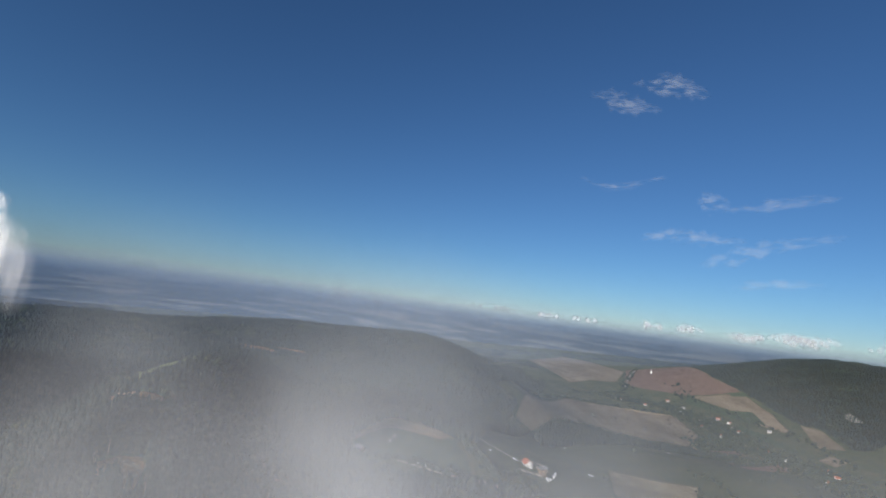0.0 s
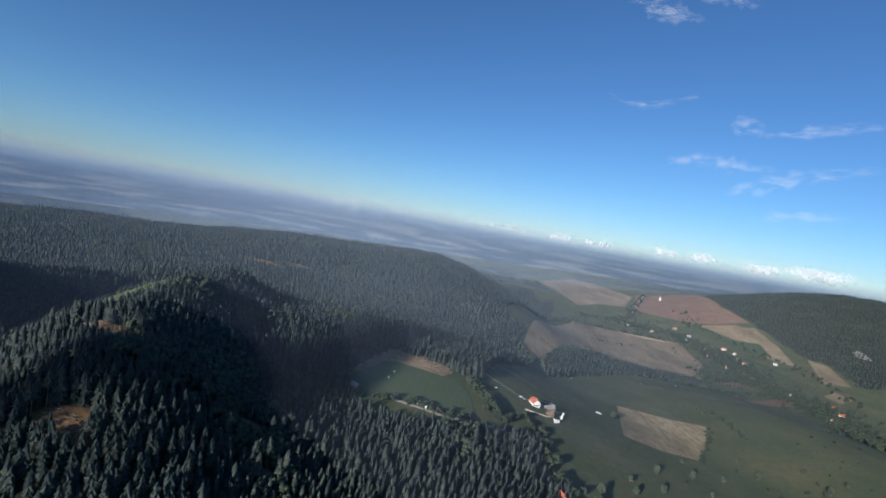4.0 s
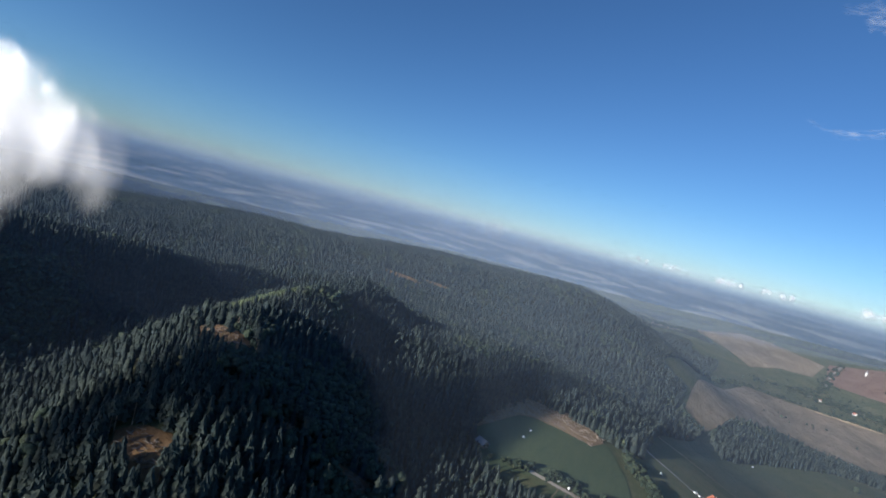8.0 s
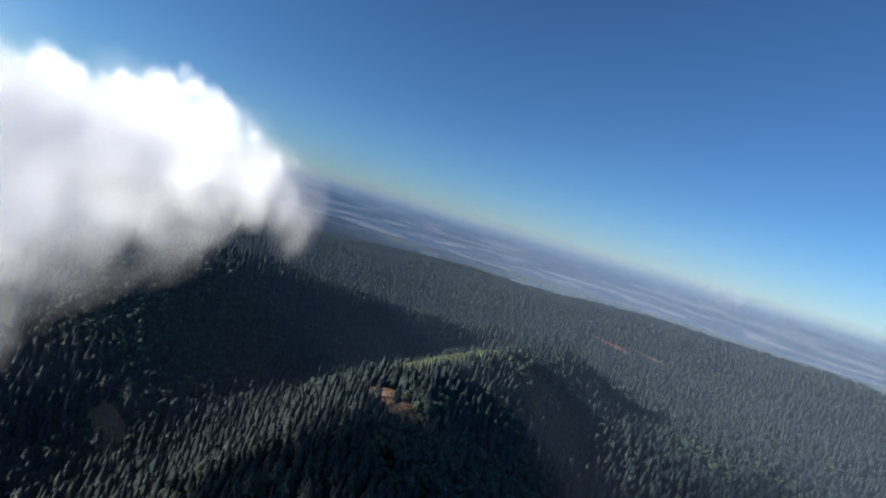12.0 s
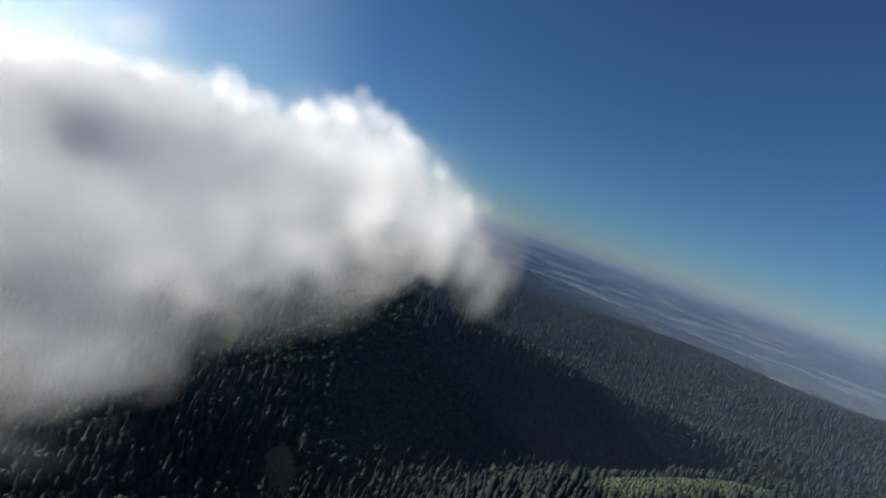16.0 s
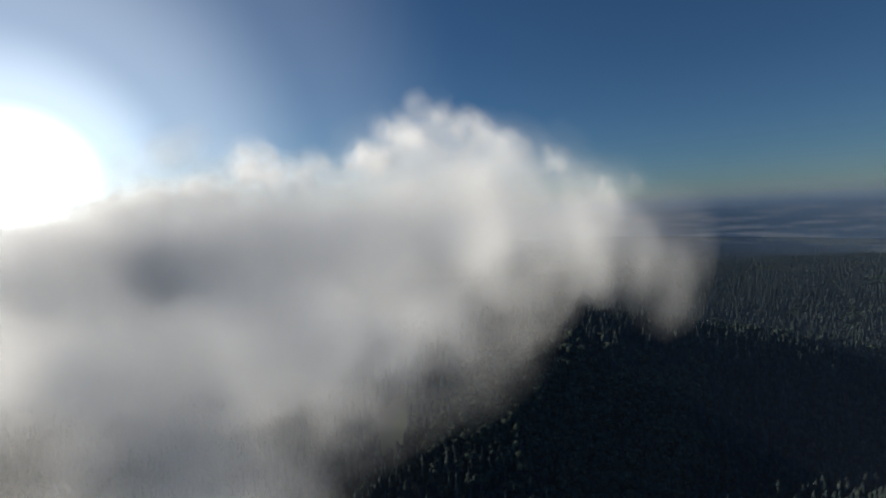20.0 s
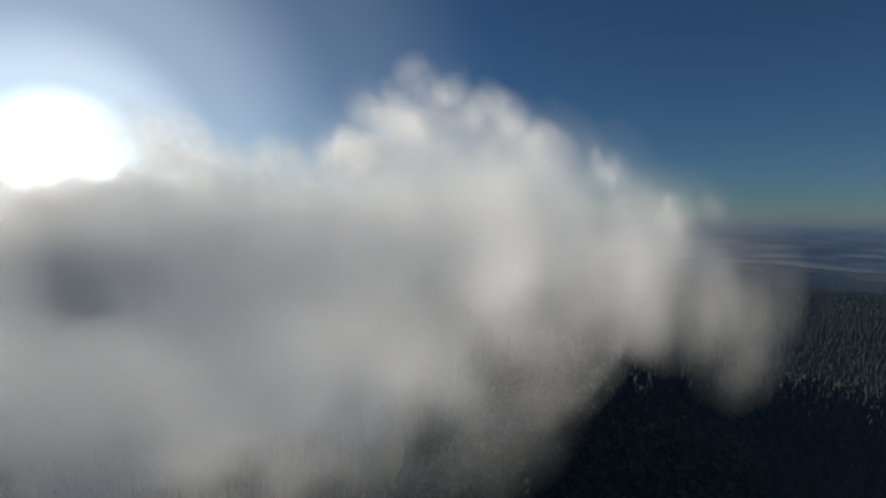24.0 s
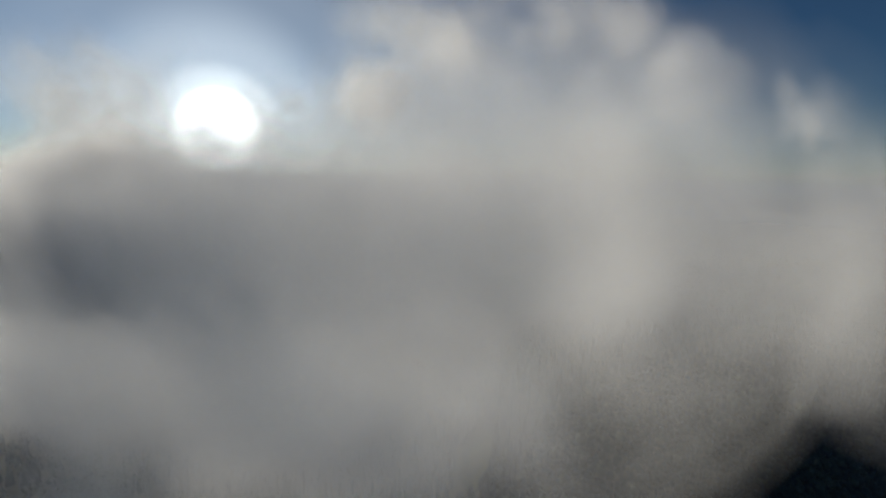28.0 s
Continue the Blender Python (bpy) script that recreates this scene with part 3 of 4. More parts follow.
# ---- clouds ----
# flakes are turned to fit the camera's view and catch more sun
def flakes(name, lobes, count, size, mat, label, seed, bulge=0.07, category="cloud", facing=(0.92, 0.35, 0.0), tumble=0.14):
    """A cloud of many soft, bowl-shaped shreds of vapour that thin out to their rims."""
    r = np.random.default_rng(seed)
    rings, seg = 4, 14
    V, F, W, off = [], [], [], 0
    vol = np.array([a[3] * a[4] * a[5] * a[6] for a in lobes])
    pick = r.choice(len(lobes), count, p=vol / vol.sum())
    for i in pick:
        cx, cy, cz, rx, ry, rz, _ = lobes[i]
        d = r.normal(0, 1, 3)
        d /= np.linalg.norm(d)
        q = r.uniform(0, 1) ** (1 / 2.4)
        c = np.array([cx + d[0] * q * rx, cy + d[1] * q * ry, cz + d[2] * q * rz])
        rad = r.uniform(size[0], size[1]) * (1.25 - 0.6 * q)
        nrm = r.normal(0, tumble, 3) + facing
        nrm /= np.linalg.norm(nrm)
        t1 = np.cross(nrm, (0.3, 0.5, 0.81))
        t1 /= np.linalg.norm(t1)
        t2 = np.cross(nrm, t1)
        v, w = [c + nrm * rad * bulge], [1.0]
        for k_ in range(1, rings + 1):
            e = k_ / rings
            for j in range(seg):
                an = j / seg * 2 * math.pi
                q2 = rad * e * (1 + 0.18 * math.sin(2 * an + i) * e)
                v.append(c + t1 * math.cos(an) * q2 + t2 * math.sin(an) * q2 + nrm * rad * bulge * (1 - e * e))
                w.append((1 - e * e) ** 1.5)
        f = [(0, 1 + j, 1 + (j + 1) % seg) for j in range(seg)]
        for k_ in range(rings - 1):
            a0 = 1 + k_ * seg
            for j in range(seg):
                j2 = (j + 1) % seg
                f += [(a0 + j, a0 + seg + j, a0 + seg + j2), (a0 + j, a0 + seg + j2, a0 + j2)]
        V.append(np.array(v))
        W.append(np.array(w))
        F.append(np.array(f) + off)
        off += len(v)
    ob = new(name, mesh_of(name, np.concatenate(V), np.concatenate(F), None, [mat], True, np.concatenate(W)))
    return tagged(ob, label, category, kind="stuff")


def bank_top(y_):
    return float(np.interp(y_, [0, 76, 110, 129, 150, 172, 200, 226, 267, 286], [332, 341, 343, 344, 347, 356, 351, 342, 328, 314]))


def bank_foot(y_):
    return float(np.interp(y_, [0, 60, 129, 172, 226, 286], [254, 258, 268, 278, 288, 302]))


def bank_x(y_):
    return -290 - 0.16 * (172 - y_) if y_ < 172 else -290 - 0.45 * (y_ - 172)


BANK, CRESTS = [], [(-272, 172, 353, 5, 5, 4, 1.6), (-275, 164, 350, 5, 6, 4, 1.0), (-274, 184, 349, 5, 7, 4, 1.0), (-264, 129, 341, 5, 6, 4, 1.6), (-270, 138, 340, 5, 6, 4, 1.0)]
for y_ in range(0, 267, 14):
    hi_, lo_ = bank_top(y_) - 6, bank_foot(y_)
    thick = 1.0 - 0.75 * min(1, max(0, y_ - 130) / 110)
    BANK.append((bank_x(y_), y_, hi_ - 17, 13, 13, 17, 1.6 * thick))
    if y_ < 225:
        BANK.append((bank_x(y_) - 6, y_, (hi_ - 26 + lo_) / 2, 16, 13, max(5, (hi_ - 26 - lo_) / 2), 0.62 * thick))
    if 60 < y_ < 245:
        CRESTS.append((bank_x(y_) + 6, y_, bank_top(y_) - 6, 8, 10, 5, 0.6 * thick))
flakes("cloud_bank", BANK, 430, (15, 29), M_CLOUD, "white sunlit cloud bank drifting over the forest", 3)
flakes("cloud_crest", CRESTS, 230, (3.5, 9), M_CREST, "bright torn crests along the top of the cloud", 8)
flakes("cloud_veil", [(-325, 72, 342, 24, 36, 16, 1.0), (-335, 30, 322, 26, 36, 22, 0.8)], 46, (12, 24), M_WISP, "thin bright cloud veil before the sun", 9)
flakes("cloud_scrap", [(-371, -44, 288, 14, 14, 5, 1.0), (-383, -6, 296, 12, 12, 4, 0.8)], 22, (6, 12), M_CLOUD, "small grey scrap of cloud below the sun", 31)
flakes("low_mist", [(-300, 130, 268, 55, 90, 22, 1.0), (-420, 60, 245, 110, 120, 40, 0.6), (-262, 70, 250, 40, 50, 26, 2.2), (-290, 100, 250, 40, 50, 18, 2.0)], 74, (26, 48), M_WISP, "thin grey mist under the cloud bank", 12, category="mist")
flakes("mist", [(6.2, -79.2, 317.9, 6, 1.6, 1.5, 1.0), (3.5, -79, 318.6, 1.6, 1.0, 0.9, 1.6)], 36, (2.0, 3.6), M_VEIL, "thin grey mist in the air", 5, category="mist", facing=(0.1, 1.0, 0.1))


def toward(az, el, dist, base=(-40, 50, 330)):
    a_, e_ = radians(az), radians(el)
    return (base[0] - math.sin(a_) * math.cos(e_) * dist, base[1] + math.cos(a_) * math.cos(e_) * dist, base[2] + math.sin(e_) * dist)


for az, el, w_, h_, n_ in ((-36, 1.0, 330, 42, 60), (-31, 0.7, 180, 26, 26), (-26, 0.8, 150, 18, 18), (-22, 0.7, 130, 16, 14), (-15, 0.5, 170, 13, 16), (-10.5, 0.5, 170, 12, 16), (-6, 0.55, 170, 12, 14), (-2, 0.5, 150, 10, 12), (-43, 1.2, 300, 45, 40)):
    c_ = toward(az, el, 4250)
    flakes("far_cloud", [(*c_, w_ * 0.8, w_ * 0.6, h_, 1.0)], n_, (28, 62), M_FAR_CLOUD, "small white cumulus cloud low over the horizon", int(abs(az * 7)) + 60)
flakes("cloud_scrap", [(-570, 2060, 318, 100, 60, 50, 1.0), (-400, 2090, 290, 110, 60, 28, 0.7)], 50, (30, 65), M_WISP, "torn scrap of pale mist over the forest", 77)


def wisp(path, width, seed, base=(-40, 50, 330), label="thin white wisp of cirrus in the blue sky"):
    """A thin ice cloud drawn out along a path of headings and heights, 4.5 km off."""
    r = np.random.default_rng(seed)
    pts_ = np.array(path, float)
    n_ = 24
    s_ = np.linspace(0, len(pts_) - 1, n_)
    az = np.interp(s_, np.arange(len(pts_)), pts_[:, 0])
    el = np.interp(s_, np.arange(len(pts_)), pts_[:, 1])
    V, W_ = [], []
    for i in range(n_):
        e = i / (n_ - 1)
        wd = 1.4 * width * (0.35 + 0.65 * math.sin(math.pi * e) + 0.2 * r.normal())
        for j in range(7):
            q = j / 3 - 1
            V.append(toward(az[i], el[i] + q * wd, 4400 + 60 * q, base))
            W_.append((1 - q * q) ** 1.3 * math.sin(math.pi * e) ** 0.6)
    k_ = np.arange(n_ * 7).reshape(n_, 7)
    q_ = np.stack([k_[:-1, :-1], k_[:-1, 1:], k_[1:, 1:], k_[1:, :-1]], -1).reshape(-1, 4)
    tagged(new("cirrus_cloud", mesh_of("cirrus_cloud", V, None, q_, [M_CIRRUS], True, W_)), label, "cloud", kind="stuff")


wisp([(-12.9, 17.1), (-16.2, 16.0), (-19.0, 16.3), (-23.0, 17.5)], 0.35, 1)
wisp([(-25.8, 14.8), (-27.4, 14.4), (-29.1, 14.2)], 0.9, 2)
wisp([(-28.5, 13.7), (-33.4, 14.3), (-38.5, 14.9)], 0.5, 3)
wisp([(-20.2, 10.5), (-22.6, 11.0), (-26.9, 10.7), (-30.8, 10.5)], 0.6, 4)
wisp([(-26.3, 7.8), (-29.1, 8.7), (-33.1, 10.1), (-39.0, 11.1)], 0.7, 5)
wisp([(-29.5, 5.8), (-32.7, 6.3), (-37.3, 6.6)], 0.4, 6)
wisp([(-13.2, 26.6), (-17.6, 25.2), (-21.7, 24.4)], 0.9, 7)
wisp([(-17.9, 27.3), (-22.9, 26.9), (-26.7, 25.5)], 0.8, 8)
wisp([(88.75, 14.25), (88.05, 14.0)], 0.06, 9, (-110, 170, 328), "short thin vapour trail high in the sky")


def haze(az0, az1, dist, label, mat=None):
    """A curved translucent sheet around the flight that imitates aerial haze, thinning upwards."""
    V, W_ = [], []
    n_ = 40
    for i in range(n_):
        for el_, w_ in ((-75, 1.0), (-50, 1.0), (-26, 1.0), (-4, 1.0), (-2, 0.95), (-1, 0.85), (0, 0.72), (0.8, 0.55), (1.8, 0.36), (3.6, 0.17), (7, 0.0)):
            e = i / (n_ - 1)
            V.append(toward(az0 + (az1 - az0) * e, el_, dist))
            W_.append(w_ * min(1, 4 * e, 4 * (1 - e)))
    k_ = np.arange(n_ * 11).reshape(n_, 11)
    q_ = np.stack([k_[:-1, :-1], k_[:-1, 1:], k_[1:, 1:], k_[1:, :-1]], -1).reshape(-1, 4)
    tagged(new("haze", mesh_of("haze", V, None, q_, [mat or M_HAZE_SHEET], True, W_)), label, "haze", kind="stuff")


haze(-9, 95, 2050, "added sheet imitating blue haze over the far plain")
haze(-24, 140, 2900, "added sheet imitating blue haze over the distant hills")
haze(-60, 150, 3700, "added sheet imitating blue haze before the horizon")
# nearer sheets, added to lift the dark forest tones with blue airlight
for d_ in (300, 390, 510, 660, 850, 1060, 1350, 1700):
    haze(-55, 175, d_, "added thin sheet imitating blue airlight over the wooded hills", M_AIRLIGHT_SHEET)

# ---- valley trees ----
def along(path, step, wide, seed):
    r = np.random.default_rng(seed)
    out = []
    for (xa, ya), (xb, yb) in zip(path, path[1:]):
        n_ = max(1, int(math.hypot(xb - xa, yb - ya) / step))
        for i in range(n_):
            e = (i + r.uniform(0, 1)) / n_
            out.append((xa + (xb - xa) * e + r.normal(0, wide), ya + (yb - ya) * e + r.normal(0, wide)))
    return np.array(out)


def hedge(name, pts_, lo, hi, label, mat=None, spread=1.15):
    h_ = rng.uniform(lo, hi, len(pts_))
    plant(name, NEAR_BROAD, pts_[:, 0], pts_[:, 1], h_, np.full(len(pts_), spread), mat or M_BELT, label, sink=1.5, category="hedge")


hedge("hedge", along([(26, 500), (45, 478), (61, 448)], 1.6, 3.0, 1), 6, 13, "thick green hedge of trees between meadows")
hedge("hedge", along([(-67, 396), (-30, 409), (9, 416), (41, 425)], 3.2, 2.5, 2), 4, 9, "loose row of trees along the meadow")
hedge("hedge", along([(55, 450), (65, 446), (84, 475), (104, 461), (96, 433), (88, 435), (106, 454)], 5.0, 3.5, 3), 6, 11, "trees around the farmyard")
hedge("hedge", along([(418, 738), (368, 645), (328, 578)], 5.0, 2.5, 4), 3, 7, "bushes along the stubble field")
hedge("hedge", along([(456, 822), (459, 772), (454, 704)], 6.0, 3.0, 5), 4, 9, "row of bushes in the pasture")
hedge("hedge", along([(786, 2400), (1024, 2294), (1067, 2001), (978, 1533), (1011, 1350), (970, 1137), (920, 1000), (880, 900)], 1.5, 30.0, 6), 9, 17, "belt of trees through the village")
hedge("hedge", along([(786, 2400), (1024, 2294), (1067, 2001), (978, 1533), (1011, 1350), (970, 1137)], 3.4, 80.0, 16), 6, 13, "scattered garden trees around the village")
hedge("hedge", along([(813, 1584), (937, 1589), (914, 1514), (771, 1458), (813, 1584)], 5.0, 16.0, 7), 9, 16, "small dark wood beside the village")
hedge("hedge", along([(942, 2661), (1042, 2912), (1203, 3258)], 14.0, 10.0, 8), 10, 18, "avenue of roadside trees")
hedge("hedge", along([(1211, 2767), (1257, 2692), (1237, 2574), (1135, 2468)], 16.0, 25.0, 9), 10, 20, "clump of trees in the fields")
hedge("hedge", along([(1205, 2500), (1242, 2161), (1252, 1968), (1287, 1834), (1240, 1640), (1180, 1400)], 12.0, 14.0, 10), 8, 16, "trees along the field edge")
hedge("hedge", along([(300, 1740), (497, 2100), (700, 2150), (985, 2140)], 7.0, 14.0, 21), 8, 16, "dark wooded strip above the tan field")
hedge("hedge", along([(560, 2300), (760, 2420), (900, 2560), (960, 2735)], 7.0, 22.0, 22), 8, 16, "trees between the far fields")
hedge("hedge", along([(894, 1734), (755, 1408)], 9.0, 8.0, 23), 6, 12, "hedge beside the tan field")
hedge("hedge", along([(600, 1214), (797, 1332), (960, 1380), (1010, 1480)], 6.0, 8.0, 24), 6, 12, "hedge running down to the village")
hedge("hedge", along([(460, 1700), (700, 1830)], 26.0, 16.0, 25), 5, 10, "few bushes scattered in the tan field")
hedge("hedge", along([(868, 1431), (1000, 1560)], 8.0, 6.0, 11), 6, 12, "trees along the lane")
hedge("hedge", along([(100, 431), (121, 371), (160, 330)], 4.0, 8.0, 12), 7, 13, "bright green trees at the forest edge")
hedge("hedge", along([(700, 900), (560, 760), (520, 600), (380, 500), (240, 440)], 16.0, 40.0, 13), 3, 8, "scattered pasture bushes")
yx, yy = spots(-345, -250, 325, 510, 2.6)
ys_ = inside(YOUNG, yx, yy)
M_YOUNG = surface("young_spruce", [(0.1, (0.06, 0.085, 0.045)), (0.9, (0.13, 0.15, 0.08))], 0.02, 0.7, island=0.6)
plant("young_plantation", MID_SPRUCE, yx[ys_], yy[ys_], rng.uniform(3, 5.5, ys_.sum()), np.full(ys_.sum(), 1.5), M_YOUNG, "pale green young spruce plantation on the ridge", category="plantation")

# ---- trees that stand apart ----
def bm_from(shape, k=1.0):
    bm = bmesh.new()
    vs = [bm.verts.new(p * k) for p in shape[0]]
    for f in shape[1]:
        bm.faces.new([vs[i] for i in f])
    return bm


def trunk_bm(h, r0, r1, lean=0.0):
    bm = bmesh.new()
    bmesh.ops.create_cone(bm, cap_ends=True, segments=7, radius1=r0, radius2=r1, depth=h, matrix=Matrix.Translation((0, 0, h / 2)))
    return bm


def spruce(h, seed, label, bare=0.0):
    ob = tagged(new("spruce_tree"), label, "tree", "spruces on the near slope")
    part("trunk", trunk_bm(h * 0.97, h * 0.013, 0.02), M_BARK, ob, "straight brown trunk")
    shape = spruce_shape(9, 11, seed)
    if bare:
        v = shape[0].copy()
        v[:, 2] = bare + (1 - bare) * v[:, 2]
        v[:, :2] *= 0.75
        shape = (v, shape[1])
    part("crown", bm_from(shape, h), M_SPRUCE, ob)
    return ob


def broadleaf(h, seed, label, group=""):
    ob = tagged(new("broadleaf_tree"), label, "tree", group)
    part("trunk", trunk_bm(h * 0.55, h * 0.022, h * 0.012), M_BARK, ob)
    for i_, an in enumerate((0.4, 2.3, 4.4)):
        bm = trunk_bm(h * 0.4, h * 0.01, h * 0.003)
        bmesh.ops.transform(bm, verts=bm.verts, matrix=Matrix.Translation((0, 0, h * 0.35)) @ Euler((0.6, 0, an)).to_matrix().to_4x4())
        part("limb", bm, M_BARK, ob)
    part("crown", bm_from(broad_shape(26, seed), h), M_LEAF, ob)
    return ob


protos = [spruce(h_, 100 + i, "tall dark green spruce among its neighbours") for i, h_ in enumerate((15, 17, 19, 16, 18, 14))]
bare = [spruce(h_, 120 + i, "spruce with a bare trunk and high crown beside a clearing", 0.5) for i, h_ in enumerate((19, 21, 18))]
leafy = [broadleaf(h_, 140 + i, "round green broad-leaved tree", "broad-leaved trees") for i, h_ in enumerate((11, 9, 7))]


def put(proto, x_, y_, first):
    m = pose(x_, y_, float(ground(x_, y_)) - 0.3, 0, 0, rng.uniform(0, 360))
    if first:
        proto.matrix_world = m
        return proto
    return copy_thing(proto, m)


ox, oy = spots(-205, -115, 175, 255, 5.2)
keep = in_forest(ox, oy)
for i, (x_, y_) in enumerate(zip(ox[keep], oy[keep])):
    put(protos[i % 6], float(x_), float(y_), i < 6)
rim_ = []
for a_, b_, rx_, ry_ in CLEARINGS[:7]:
    for k_ in range(9):
        an = rng.uniform(0, 6.28)
        rim_.append((a_ + math.cos(an) * (rx_ + 1.5), b_ + math.sin(an) * (ry_ + 1.5)))
for i, (x_, y_) in enumerate(rim_):
    put(bare[i % 3], x_, y_, i < 3)
SINGLES = [(241, 657), (440, 830), (437, 802), (241, 498), (232, 457), (396, 622), (397, 578), (475, 614), (301, 495), (392, 521), (194, 427), (196, 449), (152, 396), (132, 381),
           (300, 567), (293, 526), (340, 547), (477, 590), (480, 573), (518, 597), (529, 1690), (515, 1714), (692, 1690), (508, 1134), (400, 985)]
for i, (x_, y_) in enumerate(SINGLES):
    put(leafy[i % 3], x_, y_, i < 3)
for i, (a_, b_, rx_, ry_) in enumerate(CLEARINGS):
    p_ = [(a_ + math.cos(k_ / 14 * 6.283) * rx_ * (1 + 0.15 * math.sin(3 * k_)), b_ + math.sin(k_ / 14 * 6.283) * ry_ * (1 + 0.15 * math.cos(2 * k_))) for k_ in range(14)]
    drape("clearing", p_, M_GRASS if i == 9 else M_HEATH, "pale green glade in the forest" if i == 9 else "reddish-brown forest clearing", 1.2, 3.0, "clearing")

# ---- buildings ----
def box_bm(sx, sy, sz, at=(0, 0, 0)):
    bm = bmesh.new()
    bmesh.ops.create_cube(bm, size=1, matrix=Matrix.Translation((at[0], at[1], at[2] + sz / 2)) @ Matrix.Diagonal((sx, sy, sz, 1)))
    return bm


def house(x_, y_, w_, d_, h_, yaw, roof_mat, label, wall_mat=None, category="house", chimney=True):
    """A gabled house: walls with gables, two roof slopes with eaves, chimney, door and windows."""
    ob = tagged(new("house"), label, category, "houses in the valley")
    rise = w_ * 0.45
    bm = bmesh.new()
    hw, hd = w_ / 2, d_ / 2
    base = [bm.verts.new(p) for p in ((-hw, -hd, -1.5), (hw, -hd, -1.5), (hw, hd, -1.5), (-hw, hd, -1.5))]
    top = [bm.verts.new(p) for p in ((-hw, -hd, h_), (hw, -hd, h_), (hw, hd, h_), (-hw, hd, h_))]
    g0, g1 = bm.verts.new((0, -hd, h_ + rise)), bm.verts.new((0, hd, h_ + rise))
    bm.faces.new(base[::-1])
    bm.faces.new((base[0], base[1], top[1], g0, top[0]))
    bm.faces.new((base[2], base[3], top[3], g1, top[2]))
    bm.faces.new((base[1], base[2], top[2], top[1]))
    bm.faces.new((base[3], base[0], top[0], top[3]))
    part("wall", bm, wall_mat or M_WALL, ob)
    for sgn in (-1, 1):
        bm = bmesh.new()
        o = 0.5
        pts_ = [(0, -hd - o, h_ + rise + 0.1), (0, hd + o, h_ + rise + 0.1), (sgn * (hw + o), hd + o, h_ - 0.35), (sgn * (hw + o), -hd - o, h_ - 0.35)]
        lo = [bm.verts.new(p) for p in pts_]
        hi = [bm.verts.new((p[0], p[1], p[2] + 0.25)) for p in pts_]
        bm.faces.new(lo)
        bm.faces.new(hi[::-1])
        for i in range(4):
            bm.faces.new((lo[i], lo[(i + 1) % 4], hi[(i + 1) % 4], hi[i]))
        bmesh.ops.recalc_face_normals(bm, faces=bm.faces)
        part("roof_slope", bm, roof_mat, ob)
    if chimney:
        part("chimney", box_bm(0.7, 0.7, 2.2, (hw * 0.35, hd * 0.3, h_ + rise * 0.6)), M_ROOF, ob)
    part("door", box_bm(1.1, 0.16, 2.1, (hw * 0.1, -hd, 0)), M_WOOD, ob)
    for wx in (-0.55, 0.6):
        part("window", box_bm(1.2, 0.14, 1.3, (hw * wx, -hd, 1.0)), M_DARK, ob)
    for wy in (-0.5, 0.0, 0.5):
        for sx_ in (-hw, hw):
            part("window", box_bm(0.14, 1.2, 1.3, (sx_, hd * wy, 1.0)), M_DARK, ob)
    ob.matrix_world = pose(x_, y_, float(ground(x_, y_)), 0, 0, yaw)
    return ob


house(107, 531, 9, 11, 3.6, 20, M_ROOF, "farmhouse with a bright orange tiled roof and white gable")
house(127, 540, 6, 12, 2.8, -60, M_SLATE, "low grey-roofed farm shed", M_WOOD, "shed", False)
house(124, 520, 5, 8, 2.4, -60, M_WOOD, "small wooden farm outbuilding", M_WOOD, "shed", False)
house(-77, 404, 6, 8, 2.6, 60, M_SLATE, "small hut with a pale grey roof at the forest edge", M_WOOD, "hut", False)
house(110, 357, 9, 12, 3.8, 15, M_ROOF, "house with a red roof among trees")
VILLAGE = [(1096, 2087), (1072, 1993), (1144, 2083), (1002, 1922), (1111, 1913), (1100, 1845), (1069, 2408), (1082, 2276), (988, 1552), (1008, 1520), (1003, 1439), (1070, 1349),
           (1046, 1296), (943, 1119), (895, 998), (1025, 1370), (1225, 1868), (984, 1742), (1154, 2015), (1034, 2194), (919, 2298), (830, 2360), (886, 963), (957, 1210)]
for i, (x_, y_) in enumerate(VILLAGE):
    red = i % 3 != 1
    house(x_, y_, 9 + i % 3, 13 + i % 4, 4 + (i % 2), (i * 37) % 180, M_ROOF if red else M_SLATE,
          "white village house with a red tiled roof" if red else "white village house with a grey roof")


def wall_run(name, path, h_, th, mat, label, category):
    for (xa, ya), (xb, yb) in zip(path, path[1:]):
        ln = math.hypot(xb - xa, yb - ya)
        ob = new(name)
        tagged(ob, label, category, "yard walls")
        part("coping", box_bm(ln, th + 0.2, 0.15, (0, 0, h_)), M_GRAVEL, ob)
        part("wall_body", box_bm(ln, th, h_ + 1.5, (0, 0, -1.5)), mat, ob)
        zm = float(ground((xa + xb) / 2, (ya + yb) / 2))
        tilt = math.degrees(math.atan2(float(ground(xa, ya)) - float(ground(xb, yb)), ln))
        ob.matrix_world = pose((xa + xb) / 2, (ya + yb) / 2, zm, 0, tilt, math.degrees(math.atan2(yb - ya, xb - xa)))


wall_run("yard_wall", [(92, 500), (124, 514)], 1.2, 0.4, M_GRAVEL, "pale low yard wall of the farm", "wall")
wall_run("yard_wall", [(112, 555), (140, 568)], 1.2, 0.4, M_GRAVEL, "pale low yard wall of the farm", "wall")


